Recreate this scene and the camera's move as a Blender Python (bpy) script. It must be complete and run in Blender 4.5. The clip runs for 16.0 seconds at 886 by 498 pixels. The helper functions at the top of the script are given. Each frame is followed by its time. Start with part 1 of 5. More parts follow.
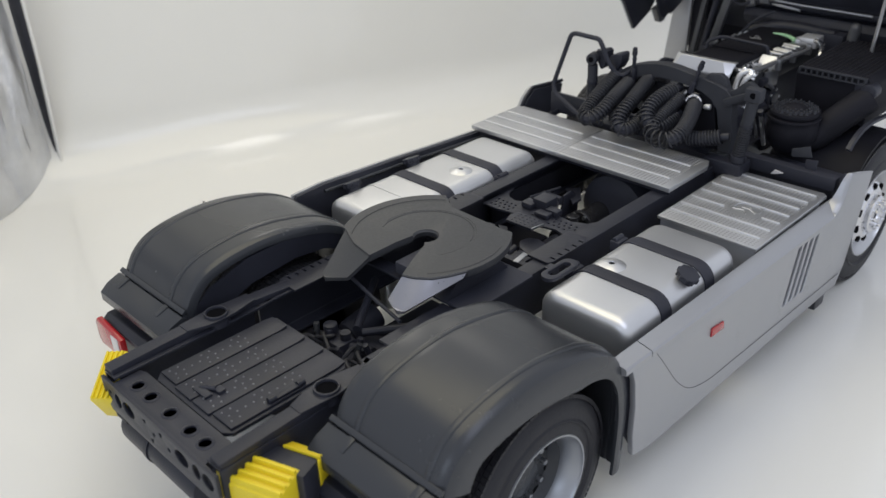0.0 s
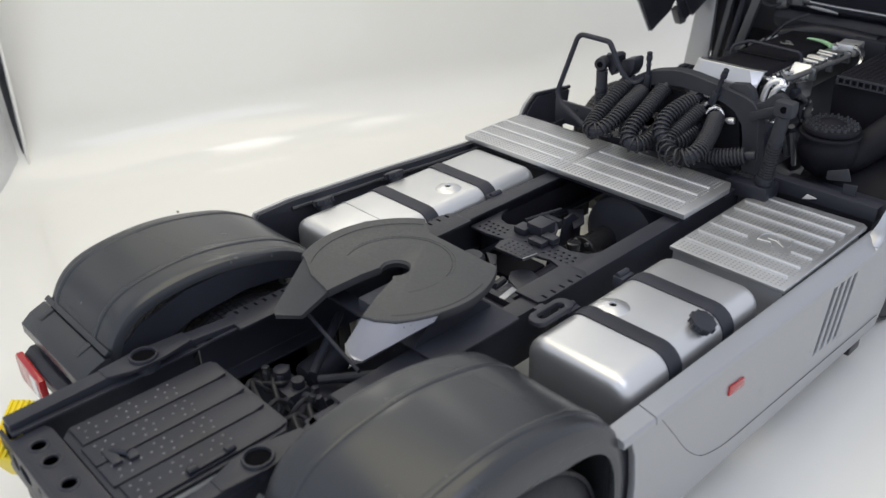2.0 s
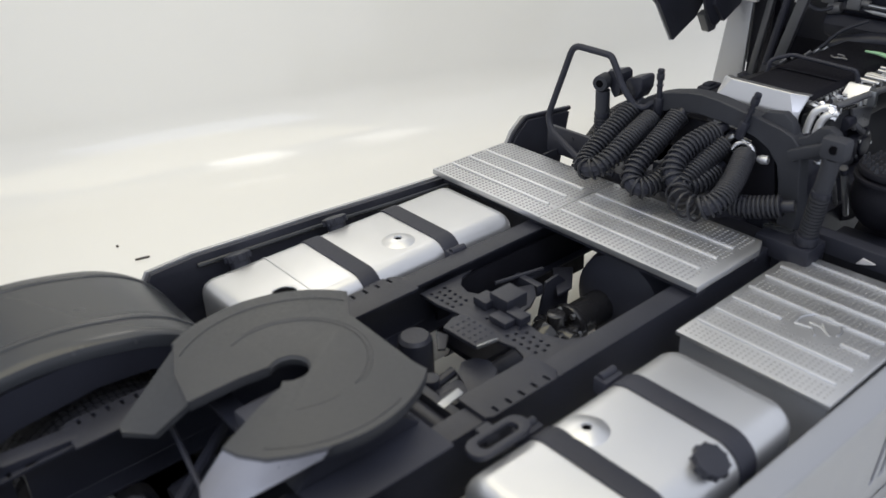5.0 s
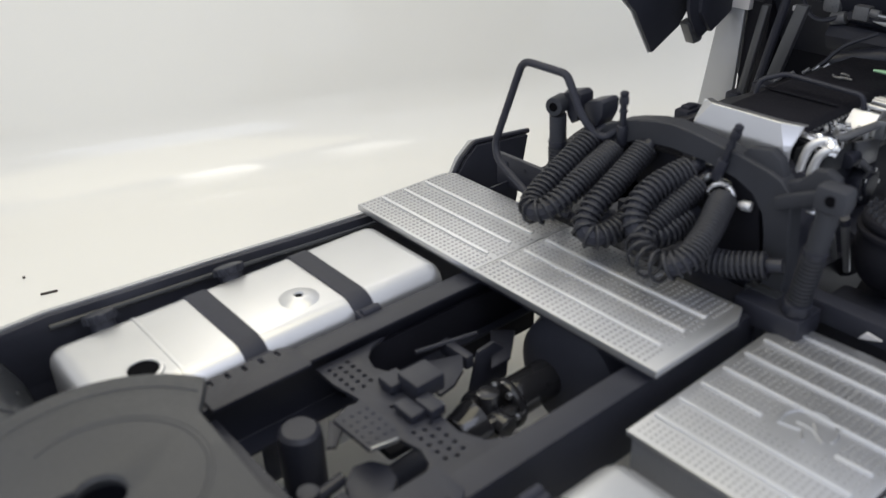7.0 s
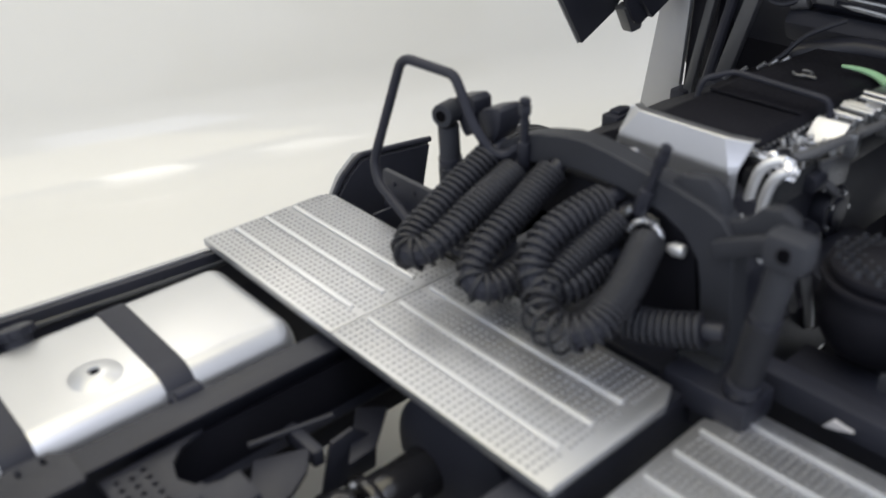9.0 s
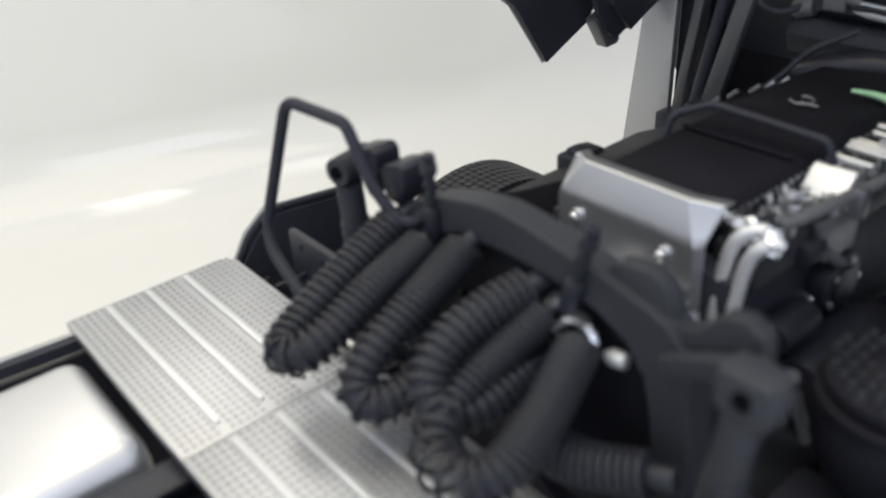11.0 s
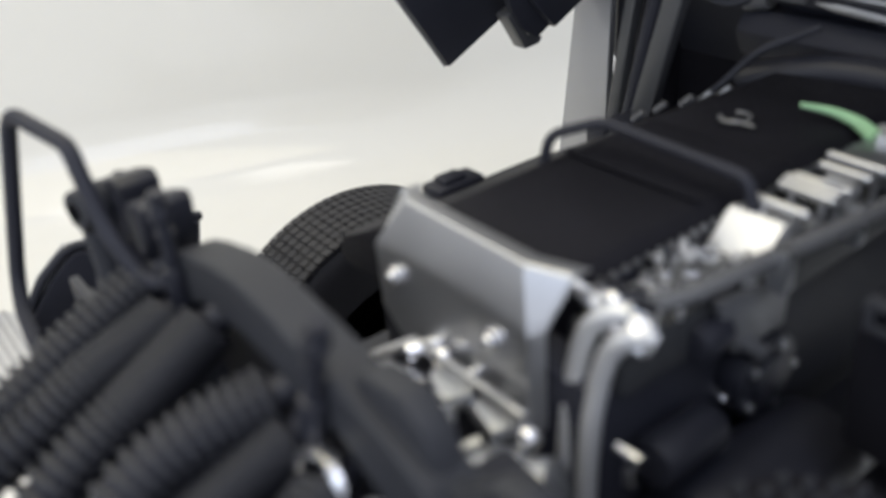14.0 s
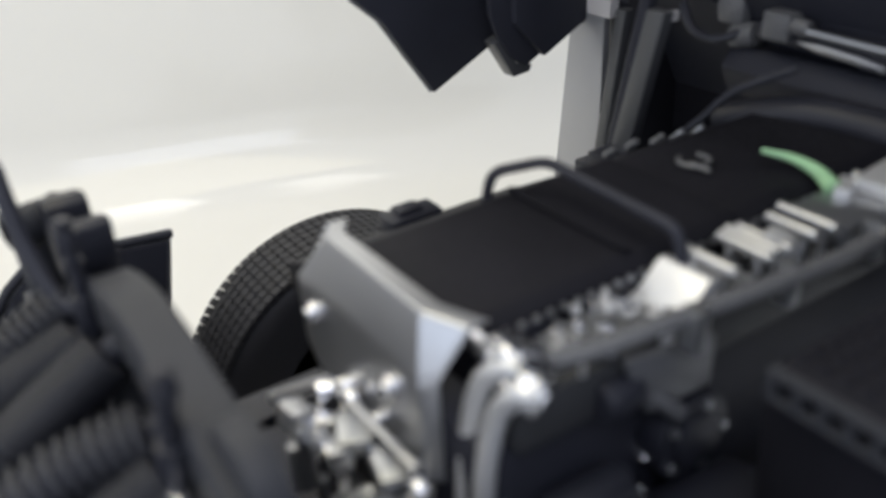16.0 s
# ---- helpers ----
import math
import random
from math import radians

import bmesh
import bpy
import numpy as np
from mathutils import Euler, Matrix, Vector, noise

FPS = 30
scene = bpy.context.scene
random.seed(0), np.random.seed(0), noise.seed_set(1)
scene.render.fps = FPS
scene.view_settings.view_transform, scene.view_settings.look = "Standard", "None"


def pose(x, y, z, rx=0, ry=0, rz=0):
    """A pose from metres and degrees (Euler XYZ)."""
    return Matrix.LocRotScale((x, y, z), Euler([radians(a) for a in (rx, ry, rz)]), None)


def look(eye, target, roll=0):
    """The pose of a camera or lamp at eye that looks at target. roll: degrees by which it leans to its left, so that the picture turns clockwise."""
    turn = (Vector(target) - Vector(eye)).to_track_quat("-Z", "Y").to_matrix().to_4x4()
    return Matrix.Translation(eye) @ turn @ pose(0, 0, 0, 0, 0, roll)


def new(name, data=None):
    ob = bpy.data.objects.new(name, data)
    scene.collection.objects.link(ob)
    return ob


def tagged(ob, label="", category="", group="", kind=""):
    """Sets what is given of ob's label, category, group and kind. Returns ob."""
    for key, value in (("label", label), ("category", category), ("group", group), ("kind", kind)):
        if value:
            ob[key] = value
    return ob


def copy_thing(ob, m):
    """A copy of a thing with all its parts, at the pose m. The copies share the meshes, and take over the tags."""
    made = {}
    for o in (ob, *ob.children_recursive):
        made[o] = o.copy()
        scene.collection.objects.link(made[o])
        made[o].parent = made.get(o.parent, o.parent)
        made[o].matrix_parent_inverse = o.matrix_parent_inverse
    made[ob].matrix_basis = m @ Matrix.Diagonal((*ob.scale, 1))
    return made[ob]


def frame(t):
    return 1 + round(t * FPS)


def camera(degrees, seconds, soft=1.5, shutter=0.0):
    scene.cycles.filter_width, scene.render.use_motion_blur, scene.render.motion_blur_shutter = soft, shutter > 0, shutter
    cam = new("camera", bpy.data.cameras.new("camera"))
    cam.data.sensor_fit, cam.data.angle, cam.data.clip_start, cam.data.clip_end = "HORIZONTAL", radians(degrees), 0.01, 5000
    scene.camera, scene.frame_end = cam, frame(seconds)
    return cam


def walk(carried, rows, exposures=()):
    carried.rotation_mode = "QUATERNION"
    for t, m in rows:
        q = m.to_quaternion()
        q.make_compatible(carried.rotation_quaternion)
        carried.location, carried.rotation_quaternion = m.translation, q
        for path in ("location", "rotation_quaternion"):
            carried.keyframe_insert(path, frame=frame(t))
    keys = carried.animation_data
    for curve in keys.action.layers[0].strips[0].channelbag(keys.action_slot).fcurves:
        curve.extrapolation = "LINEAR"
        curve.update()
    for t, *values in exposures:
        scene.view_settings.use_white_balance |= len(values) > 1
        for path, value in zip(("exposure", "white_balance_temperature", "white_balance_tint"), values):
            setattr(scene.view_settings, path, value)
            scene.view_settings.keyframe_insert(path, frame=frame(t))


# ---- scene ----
cam = camera(53.6, 16.0)
PATH = [
    (0, (3.076, -2.294, 3.481), (1.82, -1.081, 2.505), -2.3),
    (0.5, (2.97, -2.124, 3.407), (1.713, -0.913, 2.432), -1.9),
    (1, (2.877, -1.97, 3.345), (1.614, -0.763, 2.372), -1.7),
    (1.5, (2.807, -1.824, 3.296), (1.534, -0.629, 2.322), -1.6),
    (2, (2.742, -1.656, 3.276), (1.454, -0.476, 2.303), -1.8),
    (2.5, (2.666, -1.474, 3.254), (1.361, -0.307, 2.287), -2.2),
    (3, (2.58, -1.303, 3.228), (1.258, -0.149, 2.269), -2.4),
    (3.5, (2.487, -1.12, 3.181), (1.143, 0.015, 2.228), -2.8),
    (6, (2.043, -0.17, 2.915), (0.684, 0.931, 1.943), -2.1),
    (6.5, (1.962, 0.026, 2.888), (0.598, 1.125, 1.922), -2.0),
    (7, (1.859, 0.221, 2.831), (0.497, 1.321, 1.864), -1.9),
    (7.5, (1.763, 0.43, 2.758), (0.405, 1.528, 1.781), -1.9),
    (8, (1.658, 0.64, 2.69), (0.317, 1.746, 1.701), -1.7),
    (8.5, (1.563, 0.851, 2.645), (0.238, 1.97, 1.649), -1.6),
    (9, (1.488, 1.039, 2.621), (0.176, 2.17, 1.621), -1.6),
    (11.5, (1.188, 1.927, 2.474), (-0.19, 2.978, 1.475), -4.6),
    (12, (1.128, 2.083, 2.419), (-0.256, 3.131, 1.427), -4.7),
    (12.5, (1.082, 2.224, 2.363), (-0.306, 3.272, 1.376), -4.7),
    (13, (1.051, 2.356, 2.315), (-0.339, 3.399, 1.326), -4.6),
    (13.5, (1.052, 2.453, 2.281), (-0.344, 3.492, 1.295), -4.4),
    (14, (1.07, 2.539, 2.268), (-0.337, 3.563, 1.283), -4.3),
    (14.5, (1.094, 2.615, 2.256), (-0.332, 3.624, 1.281), -3.9),
    (15, (1.131, 2.681, 2.277), (-0.315, 3.661, 1.303), -4.0),
    (15.5, (1.149, 2.74, 2.275), (-0.322, 3.695, 1.315), -3.9),
    (16, (1.168, 2.78, 2.277), (-0.321, 3.715, 1.324), -3.6),
]

# Everything below is laid out in metres of the full-size lorry; U brings it to the 1:18 scale model that stands here.
U = 1 / 18
walk(cam, [(t, look(Vector(eye) * U, Vector(target) * U, roll)) for t, eye, target, roll in PATH],
     [(0.0, -0.08), (1.0, 0.05), (2.0, 0.13), (3.5, 0.15), (7.0, 0.14), (9, 0.17), (11.5, 0.25), (14, 0.30), (16, 0.26)])
cam.data.dof.use_dof = True
cam.data.dof.focus_distance = 4.9 * U
cam.data.dof.aperture_fstop = 22.0

# ---- light: a bright lamp panel over the sweep and the dim room behind the camera ----
world = bpy.data.worlds.new("room")
scene.world = world
world.use_nodes = True
world.node_tree.nodes["Background"].inputs["Color"].default_value = (0.835, 0.885, 1.0, 1)
world.node_tree.nodes["Background"].inputs["Strength"].default_value = 0.76


def area_lamp(name, eye, target, sx, sy, watts, colour):
    data = bpy.data.lights.new(name, "AREA")
    data.shape, data.size, data.size_y = "RECTANGLE", sx * U, sy * U
    data.energy, data.color = watts * U * U, colour
    ob = new(name, data)
    ob.matrix_world = look(Vector(eye) * U, Vector(target) * U)
    return ob


area_lamp("lamp_panel", (-1.7, 1.3, 8.5), (-1.6, 1.2, 0), 6.0, 7.0, 240, (1.0, 0.885, 0.565))
# added cool fill, no known lamp: brightens the floor on the right
area_lamp("cool_floor_fill", (4.6, 0.4, 8.5), (4.2, 0.6, 0), 4.0, 5.0, 140, (0.76, 0.81, 1.0))
area_lamp("window", (2.6, -9.5, 5.2), (0.2, 0.4, 0.6), 5.0, 4.0, 110, (0.70, 0.82, 1.0))
area_lamp("lamp_strip", (-5.09, 3.67, 5.5), (-4.1, 2.9, 0.0), 1.0, 1.5, 28, (1.0, 0.95, 0.86))
area_lamp("lamp_strip_front", (-4.38, 5.75, 5.5), (-3.5, 4.6, 0.0), 0.9, 1.6, 13, (1.0, 0.95, 0.86))


# ---- materials ----
def mat(name, colour, rough=0.5, metal=0.0, var=0.12, vscale=3.0, gscale=60.0, bump=0.15, depth=0.004, spread=0.12,
        coat=0.0, aniso=None, trans=0.0, spec=0.5):
    m = bpy.data.materials.new(name)
    m.use_nodes = True
    nt = m.node_tree
    b = nt.nodes["Principled BSDF"]
    b.inputs["Metallic"].default_value = metal
    b.inputs["Coat Weight"].default_value = coat
    b.inputs["Coat Roughness"].default_value = 0.12
    b.inputs["Specular IOR Level"].default_value = spec
    b.inputs["Transmission Weight"].default_value = trans
    tc = nt.nodes.new("ShaderNodeTexCoord")
    src = tc.outputs["Object"]
    if aniso:
        mp = nt.nodes.new("ShaderNodeMapping")
        mp.inputs["Scale"].default_value = aniso
        nt.links.new(src, mp.inputs["Vector"])
        src = mp.outputs["Vector"]

    def noise_node(scale, detail):
        n = nt.nodes.new("ShaderNodeTexNoise")
        n.inputs["Scale"].default_value = scale / U
        n.inputs["Detail"].default_value = detail
        nt.links.new(src, n.inputs["Vector"])
        return n.outputs["Fac"]

    big, fine = noise_node(vscale, 5.0), noise_node(gscale, 3.0)
    ramp = nt.nodes.new("ShaderNodeMapRange")
    ramp.inputs["From Min"].default_value, ramp.inputs["From Max"].default_value = 0.25, 0.75
    ramp.inputs["To Min"].default_value, ramp.inputs["To Max"].default_value = 1 - var, 1 + var
    nt.links.new(big, ramp.inputs["Value"])
    mul = nt.nodes.new("ShaderNodeVectorMath")
    mul.operation = "SCALE"
    mul.inputs[0].default_value = colour
    nt.links.new(ramp.outputs["Result"], mul.inputs["Scale"])
    nt.links.new(mul.outputs["Vector"], b.inputs["Base Color"])
    mixed = nt.nodes.new("ShaderNodeMath")
    mixed.operation = "ADD"
    nt.links.new(big, mixed.inputs[0])
    nt.links.new(fine, mixed.inputs[1])
    rr = nt.nodes.new("ShaderNodeMapRange")
    rr.inputs["From Min"].default_value, rr.inputs["From Max"].default_value = 0.6, 1.4
    rr.inputs["To Min"].default_value, rr.inputs["To Max"].default_value = max(0.02, rough - spread), rough + spread
    nt.links.new(mixed.outputs["Value"], rr.inputs["Value"])
    nt.links.new(rr.outputs["Result"], b.inputs["Roughness"])
    if bump:
        bp = nt.nodes.new("ShaderNodeBump")
        bp.inputs["Strength"].default_value = bump
        bp.inputs["Distance"].default_value = depth * U
        nt.links.new(fine, bp.inputs["Height"])
        nt.links.new(bp.outputs["Normal"], b.inputs["Normal"])
    return m


WHITE = mat("white_vinyl", (0.808, 0.797, 0.756), 0.10, var=0.015, vscale=0.4, gscale=5, bump=0.02, depth=0.01, spread=0.03)
BLACK = mat("black_plastic", (0.0235, 0.0248, 0.0345), 0.42, var=0.25, gscale=90, bump=0.2, spec=0.38, spread=0.05)
MATT = mat("matt_black_plastic", (0.029, 0.0305, 0.042), 0.55, var=0.25, gscale=120, bump=0.2, spec=0.32, spread=0.05)
GUARD = mat("satin_grey_black_plastic", (0.034, 0.0365, 0.042), 0.27, var=0.03, vscale=1.5, gscale=14, bump=0.003, spread=0.006, spec=0.46)
# brighter metal for the right ramp only: its grazing reflection put into the colour
RAMP = mat("lit_ramp_steel", (0.30, 0.30, 0.33), 0.30, metal=0.7, var=0.1, gscale=70, bump=0.06, spread=0.05)
WHEELPLATE = mat("greased_dark_steel", (0.045, 0.0465, 0.051), 0.48, metal=0.08, var=0.12, gscale=70, bump=0.12, spec=0.45)
CAST = mat("painted_black_casting", (0.035, 0.037, 0.045), 0.58, var=0.2, gscale=90, bump=0.15, spec=0.35, spread=0.05)
HOSE = mat("black_hose_plastic", (0.025, 0.026, 0.032), 0.48, var=0.2, gscale=80, bump=0.1, spec=0.42)
DARK = mat("dark_underbody", (0.034, 0.0355, 0.048), 0.7, var=0.3, gscale=50)
RUBBER = mat("tyre_rubber", (0.021, 0.021, 0.0255), 0.55, var=0.2, gscale=80, bump=0.25, spec=0.4)
SILVER = mat("silver_grey_paint", (0.375, 0.38, 0.398), 0.36, metal=0.55, var=0.03, gscale=400, bump=0.05, coat=0.35)
TANK = mat("satin_silver_tank", (0.63, 0.635, 0.648), 0.35, metal=0.78, var=0.03, gscale=200, bump=0.05, depth=0.002, spread=0.05)
ALU = mat("brushed_aluminium", (0.60, 0.605, 0.62), 0.34, metal=0.9, var=0.03, gscale=200, bump=0.06, depth=0.002, spread=0.04)
TREAD = mat("tread_plate_aluminium", (0.535, 0.54, 0.555), 0.40, metal=0.85, var=0.05, gscale=200, bump=0.1, depth=0.002, spread=0.05)
COVER = mat("gloss_black_cover", (0.013, 0.013, 0.0175), 0.58, var=0.3, gscale=90, bump=0.12, spec=0.14)
GLOSS = mat("oily_black_steel", (0.022, 0.022, 0.025), 0.16, var=0.3, gscale=60, bump=0.15, spec=0.6)
STAY = mat("grey_satin_stay", (0.12, 0.122, 0.13), 0.33, var=0.12, gscale=80, bump=0.05)
STAY_PAINT = mat("dark_grey_stay_paint", (0.072, 0.074, 0.08), 0.38, var=0.15, gscale=80, bump=0.05)
# near-black plugs and backings: the shade inside holes and slots as colour
VOID = mat("unlit_bore", (0.004, 0.004, 0.005), 0.9, var=0.2, bump=0.0, spec=0.05)
# tread studs darker than their plate: their shading is put into the colour
DIMPLE = mat("shaded_dimple", (0.32, 0.32, 0.335), 0.45, metal=0.7, var=0.15, gscale=200, bump=0.1, depth=0.002)
BRIGHT = mat("polished_rib", (0.73, 0.735, 0.75), 0.38, metal=0.6, var=0.04, bump=0.05)
CHROME = mat("chrome", (0.84, 0.84, 0.86), 0.22, metal=1.0, var=0.05, gscale=30, bump=0.08, depth=0.003, spread=0.08)
SHIELD = mat("heat_shield_aluminium", (0.53, 0.537, 0.56), 0.34, metal=0.85, var=0.04, gscale=120, bump=0.04, depth=0.002, spread=0.04)
STEEL = mat("satin_steel", (0.36, 0.37, 0.39), 0.34, metal=0.85, var=0.05, gscale=90, bump=0.05, depth=0.002, spread=0.05)
YELLOW = mat("yellow_plastic", (0.80, 0.62, 0.02), 0.42, var=0.05, gscale=90, bump=0.1)
RED = mat("red_lens", (0.42, 0.015, 0.02), 0.18, var=0.1, coat=0.5, bump=0.05)
CLEAR = mat("clear_lens", (0.62, 0.60, 0.60), 0.15, var=0.05, coat=0.5, bump=0.05)
GREEN = mat("mint_green_plastic", (0.36, 0.62, 0.36), 0.45, var=0.05)
FABRIC = mat("silver_reflector_cloth", (0.66, 0.66, 0.66), 0.42, metal=0.35, var=0.30, vscale=1.2, gscale=6, bump=0.6, depth=0.05)
STUD = mat("worn_stud", (0.20, 0.20, 0.21), 0.40, metal=0.4, var=0.2)
SPECK = mat("grit", (0.06, 0.05, 0.045), 0.8, var=0.3)


# ---- shape helpers: each gives a small bmesh, P() joins them into one part ----
def chamfer(bm, width, segs=2, angle=30):
    if width > 0:
        es = [e for e in bm.edges if len(e.link_faces) == 2 and e.calc_face_angle(0) > radians(angle)]
        bmesh.ops.bevel(bm, geom=es, offset=width, segments=segs, affect="EDGES", profile=0.6, clamp_overlap=True)
    return bm


def box(x0, x1, y0, y1, z0, z1, bev=0.006, turn=None):
    bm = bmesh.new()
    bmesh.ops.create_cube(bm, size=1, matrix=Matrix.Diagonal((x1 - x0, y1 - y0, z1 - z0, 1)))
    chamfer(bm, bev)
    m = Matrix.Translation(((x0 + x1) / 2, (y0 + y1) / 2, (z0 + z1) / 2))
    if turn:
        m = m @ Euler([radians(a) for a in turn]).to_matrix().to_4x4()
    bm.transform(m)
    return bm


def to3(axis, a, b, c):
    """A point from two in-plane values and one along the axis: x -> (y, z), y -> (x, z), z -> (x, y)."""
    return {"x": (c, a, b), "y": (a, c, b), "z": (a, b, c)}[axis]


def slab(axis, pts, lo, hi, bev=0.0, holes=(), segs=2):
    """A flat outline, with holes through it, made thick along an axis."""
    bm = bmesh.new()
    edges = []
    for loop in (pts, *holes):
        vs = [bm.verts.new(to3(axis, a, b, lo)) for a, b in loop]
        edges += [bm.edges.new((vs[i], vs[(i + 1) % len(vs)])) for i in range(len(vs))]
    if holes:
        bmesh.ops.triangle_fill(bm, use_beauty=True, use_dissolve=False, edges=edges)
    else:
        bmesh.ops.contextual_create(bm, geom=edges)
    got = bmesh.ops.extrude_face_region(bm, geom=bm.faces[:])
    shift = Vector(to3(axis, 0, 0, hi - lo))
    for v in got["geom"]:
        if isinstance(v, bmesh.types.BMVert):
            v.co += shift
    bmesh.ops.recalc_face_normals(bm, faces=bm.faces)
    return chamfer(bm, bev, segs)


def ring2(cx, cy, r, n=20, a0=0.0, a1=360.0, ry=None):
    full = abs(a1 - a0 - 360) < 1e-6
    k = n if full else n + 1
    return [(cx + r * math.cos(radians(a0 + (a1 - a0) * i / n)), cy + (ry or r) * math.sin(radians(a0 + (a1 - a0) * i / n))) for i in range(k)]


def rod(p0, p1, r, segs=14, r1=None, bev=0.0):
    p0, p1 = Vector(p0), Vector(p1)
    bm = bmesh.new()
    bmesh.ops.create_cone(bm, cap_ends=True, segments=segs, radius1=r, radius2=r if r1 is None else r1, depth=(p1 - p0).length)
    if bev:
        chamfer(bm, bev, 2, 50)
    bm.transform(Matrix.Translation((p0 + p1) / 2) @ (p1 - p0).to_track_quat("Z", "Y").to_matrix().to_4x4())
    return bm


def ball(c, r, squash=(1, 1, 1), segs=14):
    bm = bmesh.new()
    bmesh.ops.create_uvsphere(bm, u_segments=segs, v_segments=segs // 2 + 2, radius=r)
    bm.transform(Matrix.Translation(c) @ Matrix.Diagonal((*squash, 1)))
    return bm


def smooth_path(pts, per=8):
    """A Catmull-Rom line through the points."""
    pts = [Vector(p) for p in pts]
    ext = [2 * pts[0] - pts[1], *pts, 2 * pts[-1] - pts[-2]]
    out = []
    for i in range(1, len(ext) - 2):
        a, b, c, d = ext[i - 1:i + 3]
        for k in range(per):
            t = k / per
            out.append(0.5 * (2 * b + (c - a) * t + (2 * a - 5 * b + 4 * c - d) * t * t + (3 * b - a - 3 * c + d) * t ** 3))
    return out + [pts[-1]]


def rounded_path(pts, r, per=5):
    """A line with its corners rounded by r."""
    pts = [Vector(p) for p in pts]
    out = [pts[0]]
    for a, b, c in zip(pts, pts[1:], pts[2:]):
        u, v = (a - b), (c - b)
        k = min(r, u.length * 0.45, v.length * 0.45)
        s, e = b + u.normalized() * k, b + v.normalized() * k
        out += [s.lerp(b, i / per).lerp(b.lerp(e, i / per), i / per) for i in range(per + 1)]
    return out + [pts[-1]]


def frames_on(path):
    """Side and up vectors carried along a line without twist."""
    out, side = [], None
    for i, p in enumerate(path):
        d = (path[min(i + 1, len(path) - 1)] - path[max(i - 1, 0)]).normalized()
        if side is None:
            side = d.orthogonal().normalized()
        side = (side - d * side.dot(d)).normalized()
        out.append((p, side, d.cross(side)))
    return out


def tube(path, r, segs=8):
    bm = bmesh.new()
    path = [Vector(p) for p in path]
    rings = []
    for k, (p, s, u) in enumerate(frames_on(path)):
        rk = r(k / (len(path) - 1)) if callable(r) else r
        rings.append([bm.verts.new(p + (s * math.cos(2 * math.pi * i / segs) + u * math.sin(2 * math.pi * i / segs)) * rk) for i in range(segs)])
    for a, b in zip(rings, rings[1:]):
        for i in range(segs):
            bm.faces.new((a[i], a[(i + 1) % segs], b[(i + 1) % segs], b[i]))
    bm.faces.new(rings[0][::-1])
    bm.faces.new(rings[-1])
    return bm


def coil_path(pts, radius, pitches, per_turn=10):
    """A helix wound round a smooth line; pitches: (fraction of the way, distance between turns)."""
    line = smooth_path(pts, 40)
    lengths = [0.0]
    for a, b in zip(line, line[1:]):
        lengths.append(lengths[-1] + (b - a).length)
    fr = frames_on(line)
    out, j, want, i = [], 0, 0.0, 0
    fs, ps = zip(*pitches)
    while want < lengths[-1]:
        pitch = float(np.interp(want / lengths[-1], fs, ps))
        want = min(want + pitch / per_turn, lengths[-1])
        i += 1
        while j < len(lengths) - 2 and lengths[j + 1] < want:
            j += 1
        f = (want - lengths[j]) / max(lengths[j + 1] - lengths[j], 1e-9)
        p = fr[j][0].lerp(fr[j + 1][0], f)
        s, u = fr[j][1].lerp(fr[j + 1][1], f), fr[j][2].lerp(fr[j + 1][2], f)
        a = 2 * math.pi * i / per_turn
        wide = radius * (1 + 0.9 * max(0.0, pitch - 0.027) / 0.027 * 0.25)
        out.append(p + (s * math.cos(a) + u * math.sin(a)) * wide)
    return out


def lathe(axis, centre, profile, segs=40, grow=1.0):
    """profile: (along, radius) pairs, turned round the axis through centre."""
    bm = bmesh.new()
    rings = []
    for along, r in [(a, b * grow) for a, b in profile]:
        rings.append([bm.verts.new(Vector(centre) + Vector(to3(axis, r * math.cos(2 * math.pi * i / segs), r * math.sin(2 * math.pi * i / segs), along))) for i in range(segs)])
    for a, b in zip(rings, rings[1:]):
        for i in range(segs):
            bm.faces.new((a[i], a[(i + 1) % segs], b[(i + 1) % segs], b[i]))
    for r in (rings[0], rings[-1]):
        bm.faces.new(r)
    bmesh.ops.recalc_face_normals(bm, faces=bm.faces)
    return bm


def sheet(rows, thick=0.0, closed=False):
    """A skin over rows of points."""
    bm = bmesh.new()
    vs = [[bm.verts.new(p) for p in row] for row in rows]
    for a, b in zip(vs, vs[1:]):
        for i in range(len(a) - (0 if closed else 1)):
            bm.faces.new((a[i], a[(i + 1) % len(a)], b[(i + 1) % len(a)], b[i]))
    bmesh.ops.recalc_face_normals(bm, faces=bm.faces)
    if thick:
        bmesh.ops.solidify(bm, geom=bm.faces[:], thickness=thick)
    return bm


def mirrored(bm):
    bm.transform(Matrix.Diagonal((-1, 1, 1, 1)))
    bmesh.ops.reverse_faces(bm, faces=bm.faces)
    return bm


def P(name, material, parent, *shapes, label="", angle=35, flip=False):
    """Joins shapes into one mesh part under a thing or a part."""
    joined = bmesh.new()
    for bm in shapes:
        me = bpy.data.meshes.new("t")
        bm.to_mesh(me)
        bm.free()
        joined.from_mesh(me)
        bpy.data.meshes.remove(me)
    if flip:
        mirrored(joined)
    joined.transform(Matrix.Scale(U, 4))
    me = bpy.data.meshes.new(name)
    joined.to_mesh(me)
    joined.free()
    me.materials.append(material)
    me.shade_smooth()
    me.set_sharp_from_angle(angle=radians(angle))
    ob = new(name, me)
    ob.parent = parent
    if label:
        tagged(ob, label)
    return ob


